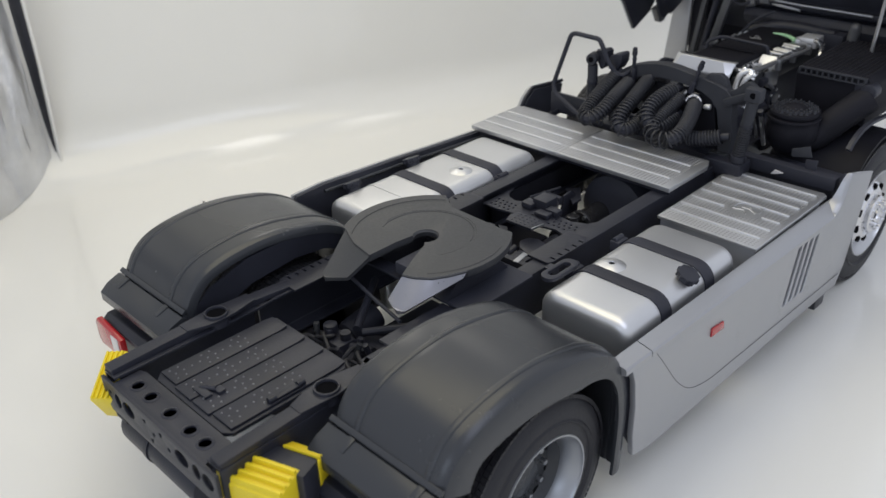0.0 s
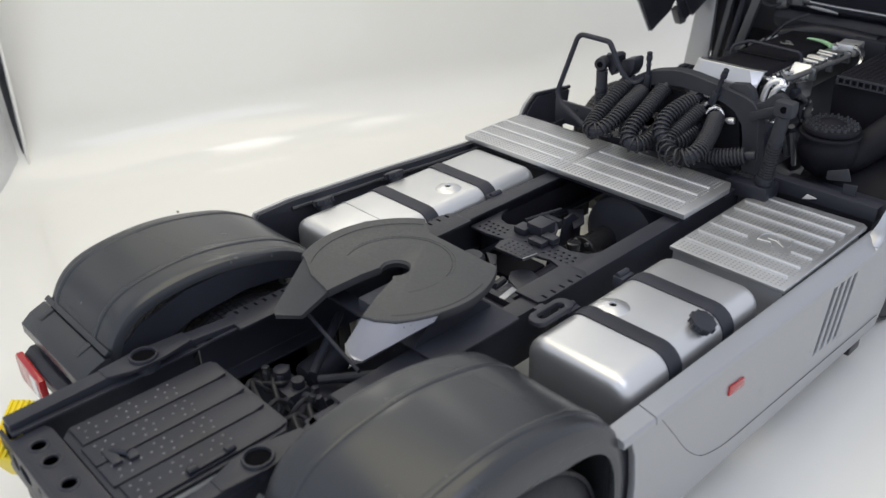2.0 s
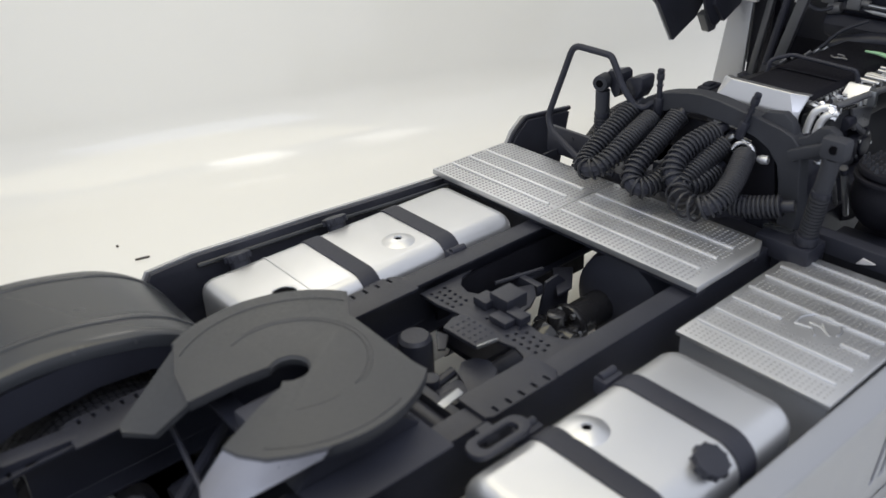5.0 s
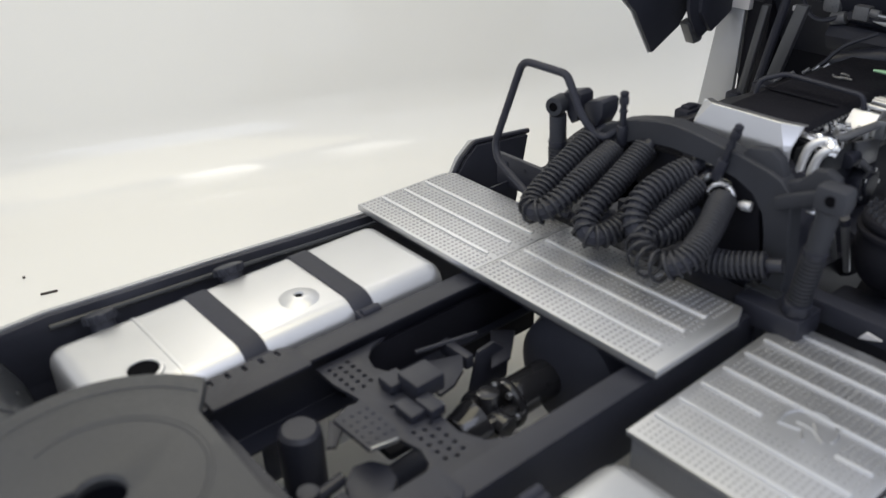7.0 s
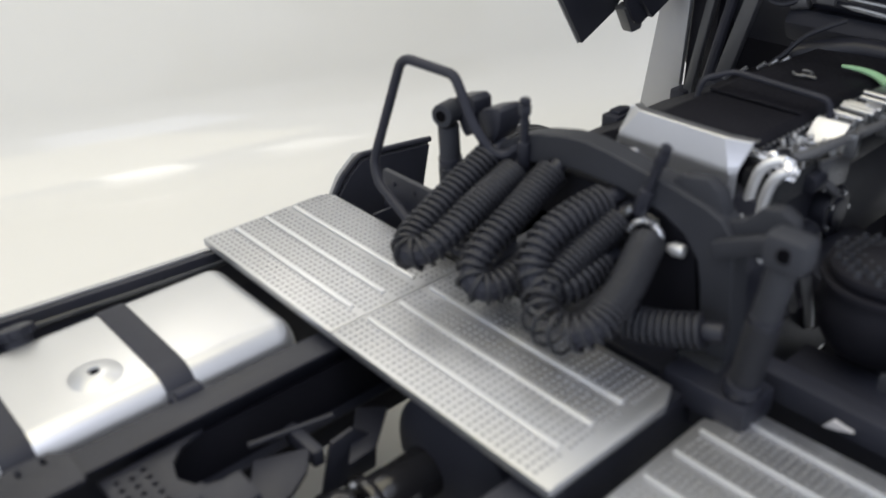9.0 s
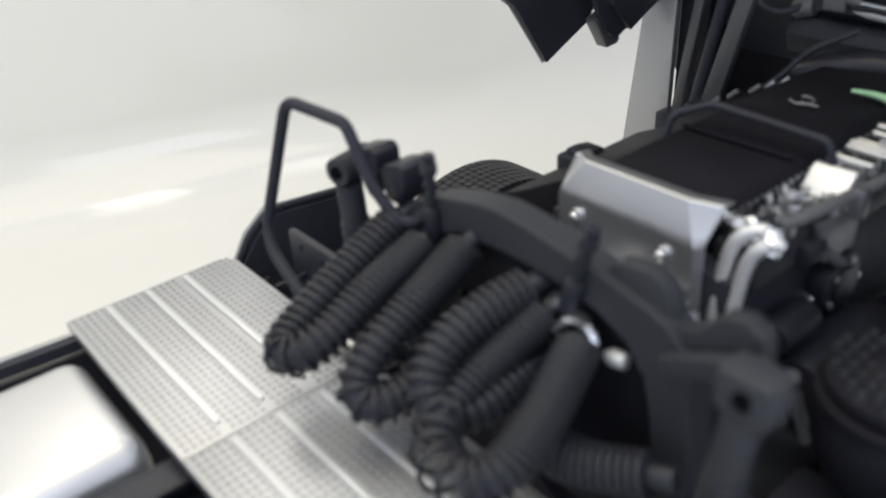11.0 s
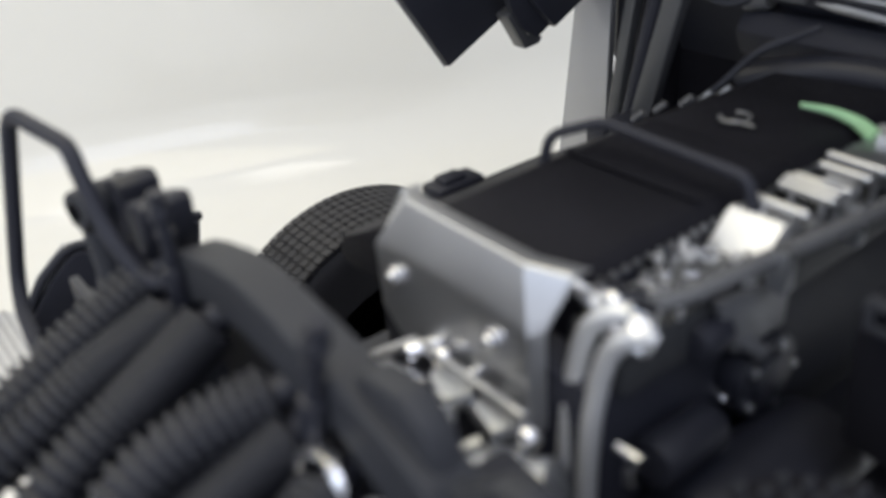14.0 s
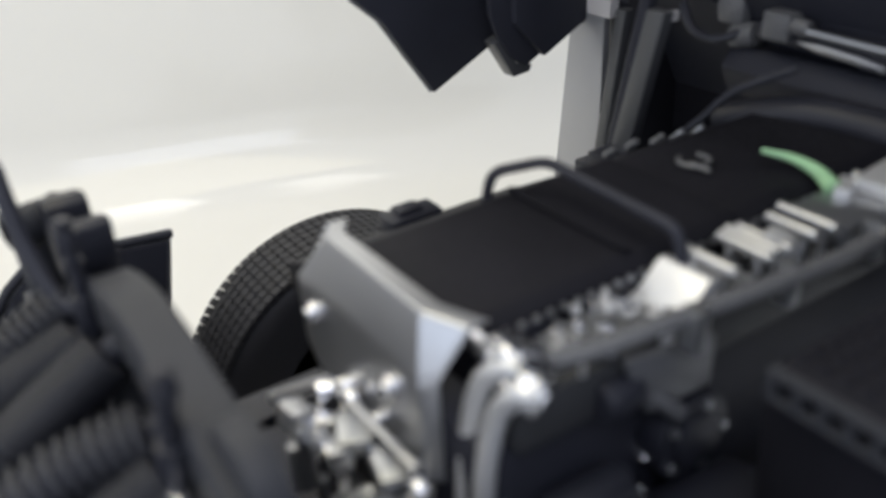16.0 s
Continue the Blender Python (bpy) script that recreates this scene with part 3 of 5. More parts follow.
def wheel(x_out, y, s, front):
    w = 0.30
    z = 0.525 if front else 0.485
    c = (0, y, z)
    k2 = 1.055 if front else 0.97
    inn = x_out - w
    if front:
        profile = [(x_out + 0.018, 0.001), (x_out + 0.018, 0.050), (x_out + 0.034, 0.058), (x_out + 0.034, 0.128), (x_out + 0.026, 0.138), (x_out - 0.014, 0.141), (x_out - 0.014, 0.150), (x_out - 0.004, 0.157), (x_out - 0.010, 0.185), (x_out - 0.024, 0.220), (x_out - 0.055, 0.245), (x_out - 0.10, 0.256), (inn, 0.25), (inn, 0.001)]
    else:
        profile = [(x_out - 0.12, 0.001), (x_out - 0.12, 0.09), (x_out - 0.13, 0.105), (x_out - 0.15, 0.12), (x_out - 0.15, 0.20), (x_out - 0.10, 0.235), (inn, 0.24), (inn, 0.001)]
    hub = P("wheel", CHROME if front else GUARD, truck, lathe("x", c, profile, 36), label="polished front wheel hub" if front else "rear wheel with deep steel rim", flip=s < 0)
    if front:
        P("hub_cap", DARK, hub, rod((x_out + 0.016, y, z), (x_out + 0.022, y, z), 0.048, 20, bev=0.002), flip=s < 0)
    P("rim", ALU if front else STEEL, hub, lathe("x", c, [(inn + 0.02, 0.24), (x_out - 0.10, 0.245), (x_out - 0.03, 0.275), (x_out - 0.015, 0.29), (x_out + 0.004, 0.295), (x_out + 0.004, 0.305),
                                                 (x_out - 0.02, 0.31), (inn + 0.02, 0.31), (inn + 0.02, 0.24)], 48, k2), flip=s < 0)
    P("tyre", RUBBER, hub, lathe("x", c, [(inn, 0.30), (inn + 0.012, 0.36), (inn + 0.004, 0.42), (inn + 0.02, 0.47), (inn + 0.045, 0.490), (x_out - 0.045, 0.490), (x_out - 0.02, 0.47), (x_out - 0.004, 0.42),
                                          (x_out - 0.004, 0.385), (x_out + 0.004, 0.375), (x_out - 0.012, 0.36), (x_out, 0.315), (x_out - 0.004, 0.30), (inn, 0.30)], 72, k2), flip=s < 0)
    # tread: ribs cut into blocks
    verts, faces = [], []
    n = 104
    edges = [inn + 0.020 + 0.0375 * i for i in range(8)]
    for a, b in [(e, e + 0.031) for e in edges[:-1]]:
        for i in range(n):
            t0, t1 = 2 * math.pi * i / n, 2 * math.pi * (i + 0.84) / n
            k = len(verts)
            for r in (0.480 * k2, 0.499 * k2):
                for xx, tt in ((a, t0), (b, t0 + 0.015), (b, t1 + 0.015), (a, t1)):
                    verts.append((s * xx * U, (y + r * math.cos(tt)) * U, (z + r * math.sin(tt)) * U))
            faces += [(k + 4, k + 5, k + 6, k + 7), (k, k + 1, k + 5, k + 4), (k + 1, k + 2, k + 6, k + 5), (k + 2, k + 3, k + 7, k + 6), (k + 3, k, k + 4, k + 7)]
    me = bpy.data.meshes.new("tread")
    me.from_pydata(verts, [], faces)
    me.materials.append(RUBBER)
    tr = new("tread", me)
    tr.parent = hub
    tagged(tr, kind="stuff")
    for i in range(10):
        a = 2 * math.pi * i / 10
        ring, o = (0.096, x_out + 0.034) if front else (0.155, x_out - 0.15)
        cy, cz = y + ring * math.cos(a), z + ring * math.sin(a)
        P("wheel_nut", CHROME if front else STEEL, hub, rod((o - 0.01, cy, cz), (o + 0.03, cy, cz), 0.015, 6, bev=0.003), flip=s < 0)
        ring, o = (0.200, x_out - 0.010) if front else (0.213, x_out - 0.146)
        cy, cz = y + ring * math.cos(a + 0.3), z + ring * math.sin(a + 0.3)
        P("vent_hole", VOID, hub, rod((o - 0.06, cy, cz), (o, cy, cz), 0.028 if front else 0.026, 14), flip=s < 0)


for side in (1, -1):
    wheel(1.215, 0.10, side, False)
    wheel(0.88, 0.10, side, False)
    wheel(1.22, 3.79, side, True)


# fuel tanks
def tank_section(x0, x1, z0, z1, r, inset=0.0, n=6):
    pts = []
    for cx, cz, a0 in ((x1 - r, z1 - r, 0), (x0 + r, z1 - r, 90), (x0 + r, z0 + r, 180), (x1 - r, z0 + r, 270)):
        for i in range(n + 1):
            a = radians(a0 + 90 * i / n)
            pts.append((cx + (r - inset) * math.cos(a), cz + (r - inset) * math.sin(a)))
    return pts


def fuel_tank(s, y0, y1, straps, seams, label):
    x0, x1, z0, z1, r = (0.595, 1.165, 0.36, 1.03, 0.105) if s > 0 else (0.565, 1.125, 0.36, 1.03, 0.09)
    rows = []
    e = 0.07
    stations = [(y0, e), (y0 + 0.004, e * 0.62), (y0 + 0.012, e * 0.36), (y0 + 0.028, e * 0.14), (y0 + 0.05, e * 0.03), (y0 + e, 0.0)]
    stations += [(y1 - (a - y0), b) for a, b in stations[::-1]]
    for y, ins in stations:
        rows.append([Vector((x, y, z)) for x, z in tank_section(x0 + 0.0, x1, z0, z1, r, ins)])
    bm = sheet(rows, closed=True)
    n = len(rows[0])
    bm.verts.ensure_lookup_table()
    bm.faces.new([bm.verts[i] for i in range(n)])
    bm.faces.new([bm.verts[len(bm.verts) - n + i] for i in range(n)])
    bmesh.ops.recalc_face_normals(bm, faces=bm.faces)
    tank = P("fuel_tank", TANK, truck, bm, angle=40, flip=s < 0, label=label)
    for y in straps:
        pts = tank_section(x0, x1, z0, z1, r, -0.007)
        pin = tank_section(x0, x1, z0, z1, r, 0.002)
        P("strap", MATT, tank, slab("y", pts, y - 0.046, y + 0.046, 0.002, holes=[pin]), flip=s < 0, label="black rubber-faced tank strap")
        P("strap_clamp", MATT, tank, box(x0 - 0.055, x0 + 0.01, y - 0.05, y + 0.05, 0.93, 1.0, 0.01), rod((x0 - 0.03, y - 0.04, 1.0), (x0 - 0.03, y + 0.04, 1.0), 0.018, 10), flip=s < 0)
    for y in seams:
        P("seam", TANK, tank, slab("y", tank_section(x0, x1, z0, z1, r, -0.004), y - 0.006, y + 0.006, 0.002, holes=[tank_section(x0, x1, z0, z1, r, 0.002)]), flip=s < 0)
    return tank


def boss(tank, x, y, s):
    ob = P("boss", TANK, tank, lathe("z", (x, y, 0), [(1.026, 0.088), (1.030, 0.080), (1.036, 0.066), (1.042, 0.048), (1.046, 0.034), (1.047, 0.020), (1.040, 0.017), (1.040, 0.001)], 28), angle=60, label="pressed sender boss")
    P("bore", VOID, ob, rod((x, y, 1.040), (x, y, 1.0415), 0.0155, 14))
    P("bore", VOID, tank, rod((x, y, 1.034), (x, y, 1.0375), 0.0158, 12))


def filler_cap(tank, x, y, z, tilt):
    c = Vector((x, y, z))
    up = Vector((math.sin(radians(tilt)), 0, math.cos(radians(tilt))))
    cap = P("filler_cap", BLACK, tank, rod(c - up * 0.02, c + up * 0.016, 0.048, 20), rod(c + up * 0.016, c + up * 0.05, 0.060, 20, bev=0.008), label="black ribbed filler cap")
    side = up.orthogonal().normalized()
    for i in range(10):
        d = Matrix.Rotation(2 * math.pi * i / 10, 3, up) @ side
        P("cap_rib", BLACK, cap, rod(c + up * 0.018 + d * 0.058, c + up * 0.046 + d * 0.058, 0.008, 6))


right_tank = fuel_tank(1, 0.785, 1.86, (1.13, 1.555), (), "brushed aluminium fuel tank with two black straps")
boss(right_tank, 0.745, 1.235, 1)
filler_cap(right_tank, 1.105, 1.395, 1.013, 24)
left_tank = fuel_tank(-1, 0.735, 2.20, (1.315, 1.785), (1.06,), "long brushed aluminium fuel tank with two black straps")
boss(left_tank, -0.755, 1.605, -1)
filler_cap(left_tank, -1.13, 0.965, 1.01, -22)
filler_cap(left_tank, -1.12, 1.50, 1.01, -22)
P("sender_cap", TANK, left_tank, lathe("z", (-0.715, 0.955, 0), [(1.028, 0.074), (1.036, 0.070), (1.037, 0.056), (1.032, 0.054), (1.032, 0.001)], 28), label="round sender opening with a pressed rim")
P("bore", VOID, left_tank, rod((-0.715, 0.955, 1.0325), (-0.715, 0.955, 1.0335), 0.0545, 24))


# side skirts
def side_skirt(s):
    vents = []
    for i in range(4):
        y = 2.275 + 0.078 * i
        za, zb = 0.495 - 0.004 * i, 0.872 - 0.006 * i
        vents.append([(y - 0.015, za), (y + 0.030, za), (y + 0.134, zb), (y + 0.084, zb)])
    q = -0.13 if s < 0 else 0.0
    crown = [(3.36, 1.02), (3.01, 1.125), (2.97, 1.06), (2.93, 0.955)] if s > 0 else [(3.35, 1.11), (2.96, 1.15), (2.87, 1.08), (2.79, 0.955)]
    face = [(0.70, 0.36), (0.85, 0.325), (3.10, 0.275), (3.18, 0.40), (3.27, 0.70), *crown, (2.80 + q, 0.865), (0.63, 0.93), (0.662, 0.84), (0.683, 0.68), (0.680, 0.50)]
    sk = P("side_skirt", SILVER, truck, slab("x", face, 1.268, 1.302, 0.004, holes=vents), flip=s < 0, label="silver-grey painted side skirt with slanted air slots")
    if s > 0:
        def rail_row(y, f):
            top, fold = 0.982 - 0.036 * f, 0.962 - 0.078 * f
            return [Vector((x, y, z)) for x, z in ((1.204, top - 0.040), (1.203, top - 0.012), (1.212, top), (1.228, top - 0.003), (1.296, fold + 0.006), (1.303, fold - 0.004), (1.3035, fold - 0.03), (1.285, fold - 0.035))]
        for name, y0, y1 in (("top_rail", 0.795, 2.96), ("end_cap", 0.575, 0.789)):
            bm = sheet([rail_row(y0 + (y1 - y0) * k / 12, (y0 + (y1 - y0) * k / 12 - 0.575) / 2.4) for k in range(13)], closed=True)
            bmesh.ops.contextual_create(bm, geom=[e for e in bm.edges if len(e.link_faces) == 1])
            bmesh.ops.holes_fill(bm, edges=[e for e in bm.edges if len(e.link_faces) == 1], sides=0)
            bmesh.ops.recalc_face_normals(bm, faces=bm.faces)
            P(name, SILVER, sk, bm, angle=30)
    else:
        edge = [(0.555, 1.03), (0.575, 1.062), (0.80, 1.072), (1.10, 1.055), (1.45, 1.038), (1.90, 1.008), (2.25, 0.988), (2.90, 0.962)]
        P("top_rail", SILVER, sk, slab("x", [(0.555, 0.85), *edge, (2.90, 0.85)], 1.264, 1.284, 0.004), flip=True)
        P("liner_top", MATT, sk, slab("x", [(0.575, 0.80), *[(y + 0.012, z - 0.008) for y, z in edge], (2.90, 0.80)], 1.236, 1.260, 0.003), flip=True)
        P("rear_edge", SILVER, sk, slab("x", [(0.535, 0.84), (0.552, 0.84), (0.552, 1.025), (0.535, 1.02)], 1.246, 1.286, 0.003), flip=True)
        P("inner_ledge", GUARD, sk, tube([Vector((1.225, y, z - 0.05)) for y, z in edge[2:]], 0.012, 8), flip=True)
    P("liner", MATT, sk, slab("x", [(0.60, 0.62), (0.60, 0.96 if s < 0 else 0.92), (crown[3][0], crown[3][1] - (0.0 if s < 0 else 0.035)), (crown[2][0] + 0.03, crown[2][1]), (crown[1][0] + 0.01, crown[1][1] - 0.015), (crown[0][0] - 0.02, crown[0][1] - 0.015), (3.24, 0.70), (3.05, 0.30), (0.76, 0.34)], 1.240, 1.256, 0.003), flip=s < 0, label="black inner face of the skirt")
    if s < 0:
        P("front_lip", BLACK, sk, tube(rounded_path([(1.262, *crown[3]), (1.262, *crown[2]), (1.262, *crown[1]), (1.262, *crown[0])], 0.03), 0.014, 8), flip=True)
    else:
        rim = [(2.86, 0.905, 0.085), (2.90, 0.930, 0.080), (2.935, 0.962, 0.070), (2.955, 1.01, 0.055), (2.972, 1.06, 0.045), (2.992, 1.10, 0.038), (3.015, 1.127, 0.032), (3.06, 1.118, 0.030), (3.36, 1.026, 0.026)]
        P("front_lip", SILVER, sk, sheet([[Vector((1.3035, y, z - 0.004)), Vector((1.298, y - 0.003, z + 0.003)), Vector((1.298 - w * 0.5, y - 0.010, z + 0.003)), Vector((1.298 - w, y - 0.018, z - 0.006)), Vector((1.296 - w, y - 0.010, z - 0.03))] for y, z, w in rim], 0.006), angle=50)
    # black panel painted as the shade behind the air slots
    P("slot_shade", VOID, sk, box(1.274, 1.279, 2.25, 2.72, 0.44, 0.90, 0), flip=s < 0)
    P("seam", GUARD, sk, tube(rounded_path([(1.3030, 0.83, 0.93), (1.3030, 0.93, 0.80), (1.3030, 1.06, 0.62), (1.3030, 1.20, 0.49), (1.3030, 1.40, 0.43), (1.3030, 3.10, 0.36)], 0.12), 0.0014, 5), flip=s < 0)
    P("marker_lamp", RED, sk, slab("x", [(1.366, 0.745), (1.505, 0.733), (1.495, 0.786), (1.368, 0.80)], 1.300, 1.312, 0.006), flip=s < 0, label="small red side marker lamp")
    P("bracket", BLACK, sk, box(1.14, 1.262, 2.92, 3.06, 0.13, 0.30, 0.014), flip=s < 0)


for side in (1, -1):
    side_skirt(side)


# tread plates
def deck_plates():
    z = 1.06
    left = P("deck_plate", TREAD, truck, slab("z", [(-1.235, 2.22), (-0.4205, 2.215), (-0.4205, 2.775), (-1.19, 2.782), (-1.235, 2.74)], z - 0.032, z, 0.006), label="aluminium tread plate with raised ribs over the tank")
    right = P("deck_plate", TREAD, truck, slab("z", [(-0.419, 2.215), (0.487, 2.215), (0.487, 2.68), (0.45, 2.76), (-0.419, 2.775)], z - 0.032, z, 0.006), label="aluminium tread plate with raised ribs across the frame")
    for y in (2.345, 2.474, 2.602):
        P("rib", BRIGHT, left, box(-1.212, -0.478, y - 0.009, y + 0.009, z - 0.002, z + 0.008, 0.005))
    for y in (2.345, 2.474, 2.602):
        P("rib", BRIGHT, right, box(-0.395, 0.405, y - 0.0085, y + 0.0085, z - 0.002, z + 0.008, 0.005))
    def rows_between(y0, y1, ribs, step):
        n = int((y1 - y0) / step)
        return [y0 + step * i for i in range(n + 1) if min(abs(y0 + step * i - r) for r in ribs) > 0.019]
    dots("studs", [(-1.212 + 0.0265 * i, y, z) for i in range(30) for y in rows_between(2.24, 2.76, (2.345, 2.474, 2.602), 0.0215)], 0.0078, 0.0030, DIMPLE, left)
    dots("studs", [(-0.4015 + 0.0265 * i, y, z) for i in range(32) for y in rows_between(2.24, 2.755, (2.345, 2.474, 2.602), 0.0215)], 0.0076, 0.0030, DIMPLE, right)
    P("bearer", BLACK, truck, box(-1.18, -0.51, 2.25, 2.31, 0.99, z - 0.033, 0.004))
    P("bearer", BLACK, truck, box(-0.50, 0.48, 2.235, 2.29, 1.0, z - 0.033, 0.004))
    P("bearer", BLACK, truck, box(-0.50, 0.48, 2.66, 2.72, 1.0, z - 0.033, 0.004))
    # side box plate
    z = 0.975
    plate = P("side_deck_plate", TREAD, truck, slab("z", [(0.545, 2.0), (1.20, 2.0), (1.20, 2.92), (1.17, 2.95), (0.615, 2.93), (0.605, 2.835), (0.535, 2.80)], z - 0.022, z, 0.006), label="aluminium tread plate with ribs and a round emblem")
    P("plate_box", SILVER, plate, slab("z", [(0.56, 2.012), (1.19, 2.012), (1.19, 2.86), (0.66, 2.83), (0.565, 2.75)], 0.62, z - 0.024, 0.01), label="grey box under the tread plate")
    for k, y in enumerate((2.125, 2.25, 2.372, 2.498, 2.628, 2.747)):
        if k == 2:
            P("rib", BRIGHT, plate, box(0.56, 0.79, y - 0.0055, y + 0.0055, z - 0.002, z + 0.010, 0.003))
            P("rib", BRIGHT, plate, box(1.04, 1.155, y - 0.0055, y + 0.0055, z - 0.002, z + 0.010, 0.003))
        else:
            P("rib", BRIGHT, plate, box(0.56, 1.155, y - 0.0055, y + 0.0055, z - 0.002, z + 0.010, 0.003))
    P("rib", BRIGHT, plate, box(0.63, 1.155, 2.8615, 2.8725, z - 0.002, z + 0.009, 0.004))
    P("emblem", ALU, plate, tube([Vector((x, y, z + 0.003)) for x, y in ring2(0.92, 2.43, 0.085, 24, -10, 200)], 0.0042, 6),
      tube([Vector((0.84, 2.385, z + 0.003)), Vector((0.91, 2.40, z + 0.003)), Vector((0.94, 2.36, z + 0.003))], 0.0042, 6),
      tube([Vector((0.88, 2.43, z + 0.003)), Vector((0.93, 2.43, z + 0.003)), Vector((0.985, 2.395, z + 0.003))], 0.0042, 6),
      tube([Vector((0.92, 2.46, z + 0.003)), Vector((0.955, 2.42, z + 0.003))], 0.0042, 6), label="plain ring-shaped emblem")
    pts = []
    for y in rows_between(2.03, 2.90, (2.125, 2.25, 2.372, 2.498, 2.628, 2.747, 2.867), 0.0215):
        for i in range(26):
            x = 0.575 + 0.0235 * i
            if math.hypot(x - 0.92, y - 2.42) > 0.11 and (y < 2.78 or x > 0.62):
                pts.append((x, y, z))
    dots("studs", pts, 0.0062, 0.0016, DIMPLE, plate)


deck_plates()


# underbody: axle, shaft, gearbox, valves
def underbody():
    axle = P("rear_axle", MATT, truck, rod((-0.92, 0.10, 0.50), (0.92, 0.10, 0.50), 0.085, 18), ball((0, 0.10, 0.52), 0.24, (1, 1.05, 0.95), 20), rod((0, 0.30, 0.55), (-0.03, 0.52, 0.58), 0.12, 18, 0.07),
             label="black rear axle with round differential housing")
    for x in (-0.30, 0.28):
        P("air_bellows", RUBBER, axle, lathe("z", (x, -0.28, 0), [(0.52, 0.10), (0.56, 0.13), (0.61, 0.11), (0.65, 0.13), (0.70, 0.12), (0.73, 0.09)], 24))
        P("brake_chamber", MATT, axle, rod((x, 0.18, 0.62), (x, 0.40, 0.66), 0.085, 18, bev=0.02))
    # added dark sheet: keeps the gap below the coupling as dark as shade
    P("shaft_shade_sheet", MATT, truck, box(-0.44, 0.30, 0.34, 0.98, 0.40, 0.43, 0.01), label="added dark sheet standing in for shade under the drive shaft")
    P("drive_shaft", MATT, truck, rod((-0.03, 0.5, 0.58), (-0.085, 1.84, 0.64), 0.052, 18), label="black drive shaft")
    joint = P("universal_joint", GLOSS, truck, rod((-0.085, 1.82, 0.64), (-0.085, 1.93, 0.65), 0.075, 20, 0.10, bev=0.012), rod((-0.085, 2.06, 0.66), (-0.085, 2.10, 0.66), 0.105, 24, bev=0.015), rod((-0.085, 2.10, 0.665), (-0.085, 2.32, 0.67), 0.082, 22, bev=0.015), box(-0.175, -0.13, 1.91, 2.09, 0.60, 0.70, 0.02),
              box(-0.045, 0.0, 1.91, 2.09, 0.60, 0.70, 0.02), rod((-0.20, 1.985, 0.66), (0.03, 1.985, 0.66), 0.045, 16, bev=0.008), rod((-0.085, 1.985, 0.56), (-0.085, 1.985, 0.765), 0.045, 16, bev=0.008), label="glossy black universal joint")
    for a in range(6):
        d = Vector((math.cos(a * 1.047), 0, math.sin(a * 1.047))) * 0.09
        P("joint_bolt", STEEL, joint, rod(Vector((-0.085, 2.045, 0.66)) + d * 0.95, Vector((-0.085, 2.065, 0.66)) + d * 0.95, 0.014, 6))
    P("gearbox", MATT, truck, lathe("y", (0.0, 0, 0.70), [(2.30, 0.001), (2.30, 0.20), (2.33, 0.25), (2.40, 0.27), (2.72, 0.29), (2.95, 0.33), (3.25, 0.35), (3.25, 0.001)], 32),
      label="dark gearbox housing")
    # added black sheets in place of the deep shaded void beside the rail
    P("void_shade_sheet", COVER, truck, box(-0.46, -0.17, 1.58, 1.84, 0.60, 0.64, 0.02), box(-0.47, -0.45, 1.58, 2.60, 0.60, 0.90, 0.006), label="added black sheets standing in for the shaded void by the chassis rail")
    P("bracket_arm", BLACK, truck, slab("z", [(-0.30, 1.84), (-0.275, 1.90), (-0.236, 1.992), (-0.16, 1.93), (-0.115, 1.85), (-0.102, 1.771), (-0.20, 1.77)], 0.84, 0.856, 0.004), slab("z", [(-0.339, 2.23), (-0.27, 2.305), (-0.15, 2.163), (-0.146, 2.06)], 0.79, 0.806, 0.004), slab("x", [(2.00, 0.66), (2.20, 0.66), (2.215, 0.78), (2.13, 0.86), (2.05, 0.85)], -0.225, -0.208, 0.006), box(-0.36, -0.20, 1.98, 2.02, 0.80, 0.86, 0.01), tube([Vector((-0.36, 1.86, 0.86)), Vector((-0.30, 2.12, 0.86))], 0.010, 8))
    P("filter_can", BLACK, truck, lathe("z", (-0.20, 1.25, 0), [(0.55, 0.001), (0.55, 0.070), (0.60, 0.076), (0.88, 0.076), (0.92, 0.072), (0.935, 0.058), (0.935, 0.001)], 24), label="black filter canister between the rails")
    mod = P("brake_valve", BLACK, truck, slab("z", [(0.08, 1.235), (0.03, 1.30), (0.05, 1.36), (0.105, 1.392), (0.17, 1.375), (0.20, 1.34), (0.28, 1.245), (0.225, 1.178)], 0.80, 0.905, 0.018), box(0.10, 0.22, 1.10, 1.22, 0.80, 0.90, 0.012),
            rod((0.06, 1.12, 0.86), (0.06, 1.12, 0.93), 0.035, 14, bev=0.006), rod((0.16, 1.0, 0.88), (0.16, 1.16, 0.88), 0.03, 12), rod((0.02, 1.16, 0.84), (0.02, 1.27, 0.86), 0.022, 10), label="black brake valve with pipes")
    P("bracket_fin", BLACK, mod, slab("z", [(-0.205, 1.367), (-0.143, 1.385), (-0.075, 1.31), (-0.095, 1.285)], 0.89, 0.902, 0.003))
    for k in range(4):
        P("pipe", MATT, mod, tube(smooth_path([(0.02 + 0.05 * k, 1.12, 0.84), (0.0 + 0.05 * k, 1.04, 0.80 - 0.02 * k), (-0.12 + 0.03 * k, 1.02, 0.74), (-0.22, 1.10 + 0.03 * k, 0.70)], 6), 0.012, 7))
    P("name_tag", STEEL, mod, slab("z", [(0.219, 1.019), (0.256, 1.021), (0.238, 1.132), (0.20, 1.137)], 0.944, 0.952, 0.002), label="pale metal tag on the brake valve")
    # valve cluster over the axle
    rng = random.Random(11)
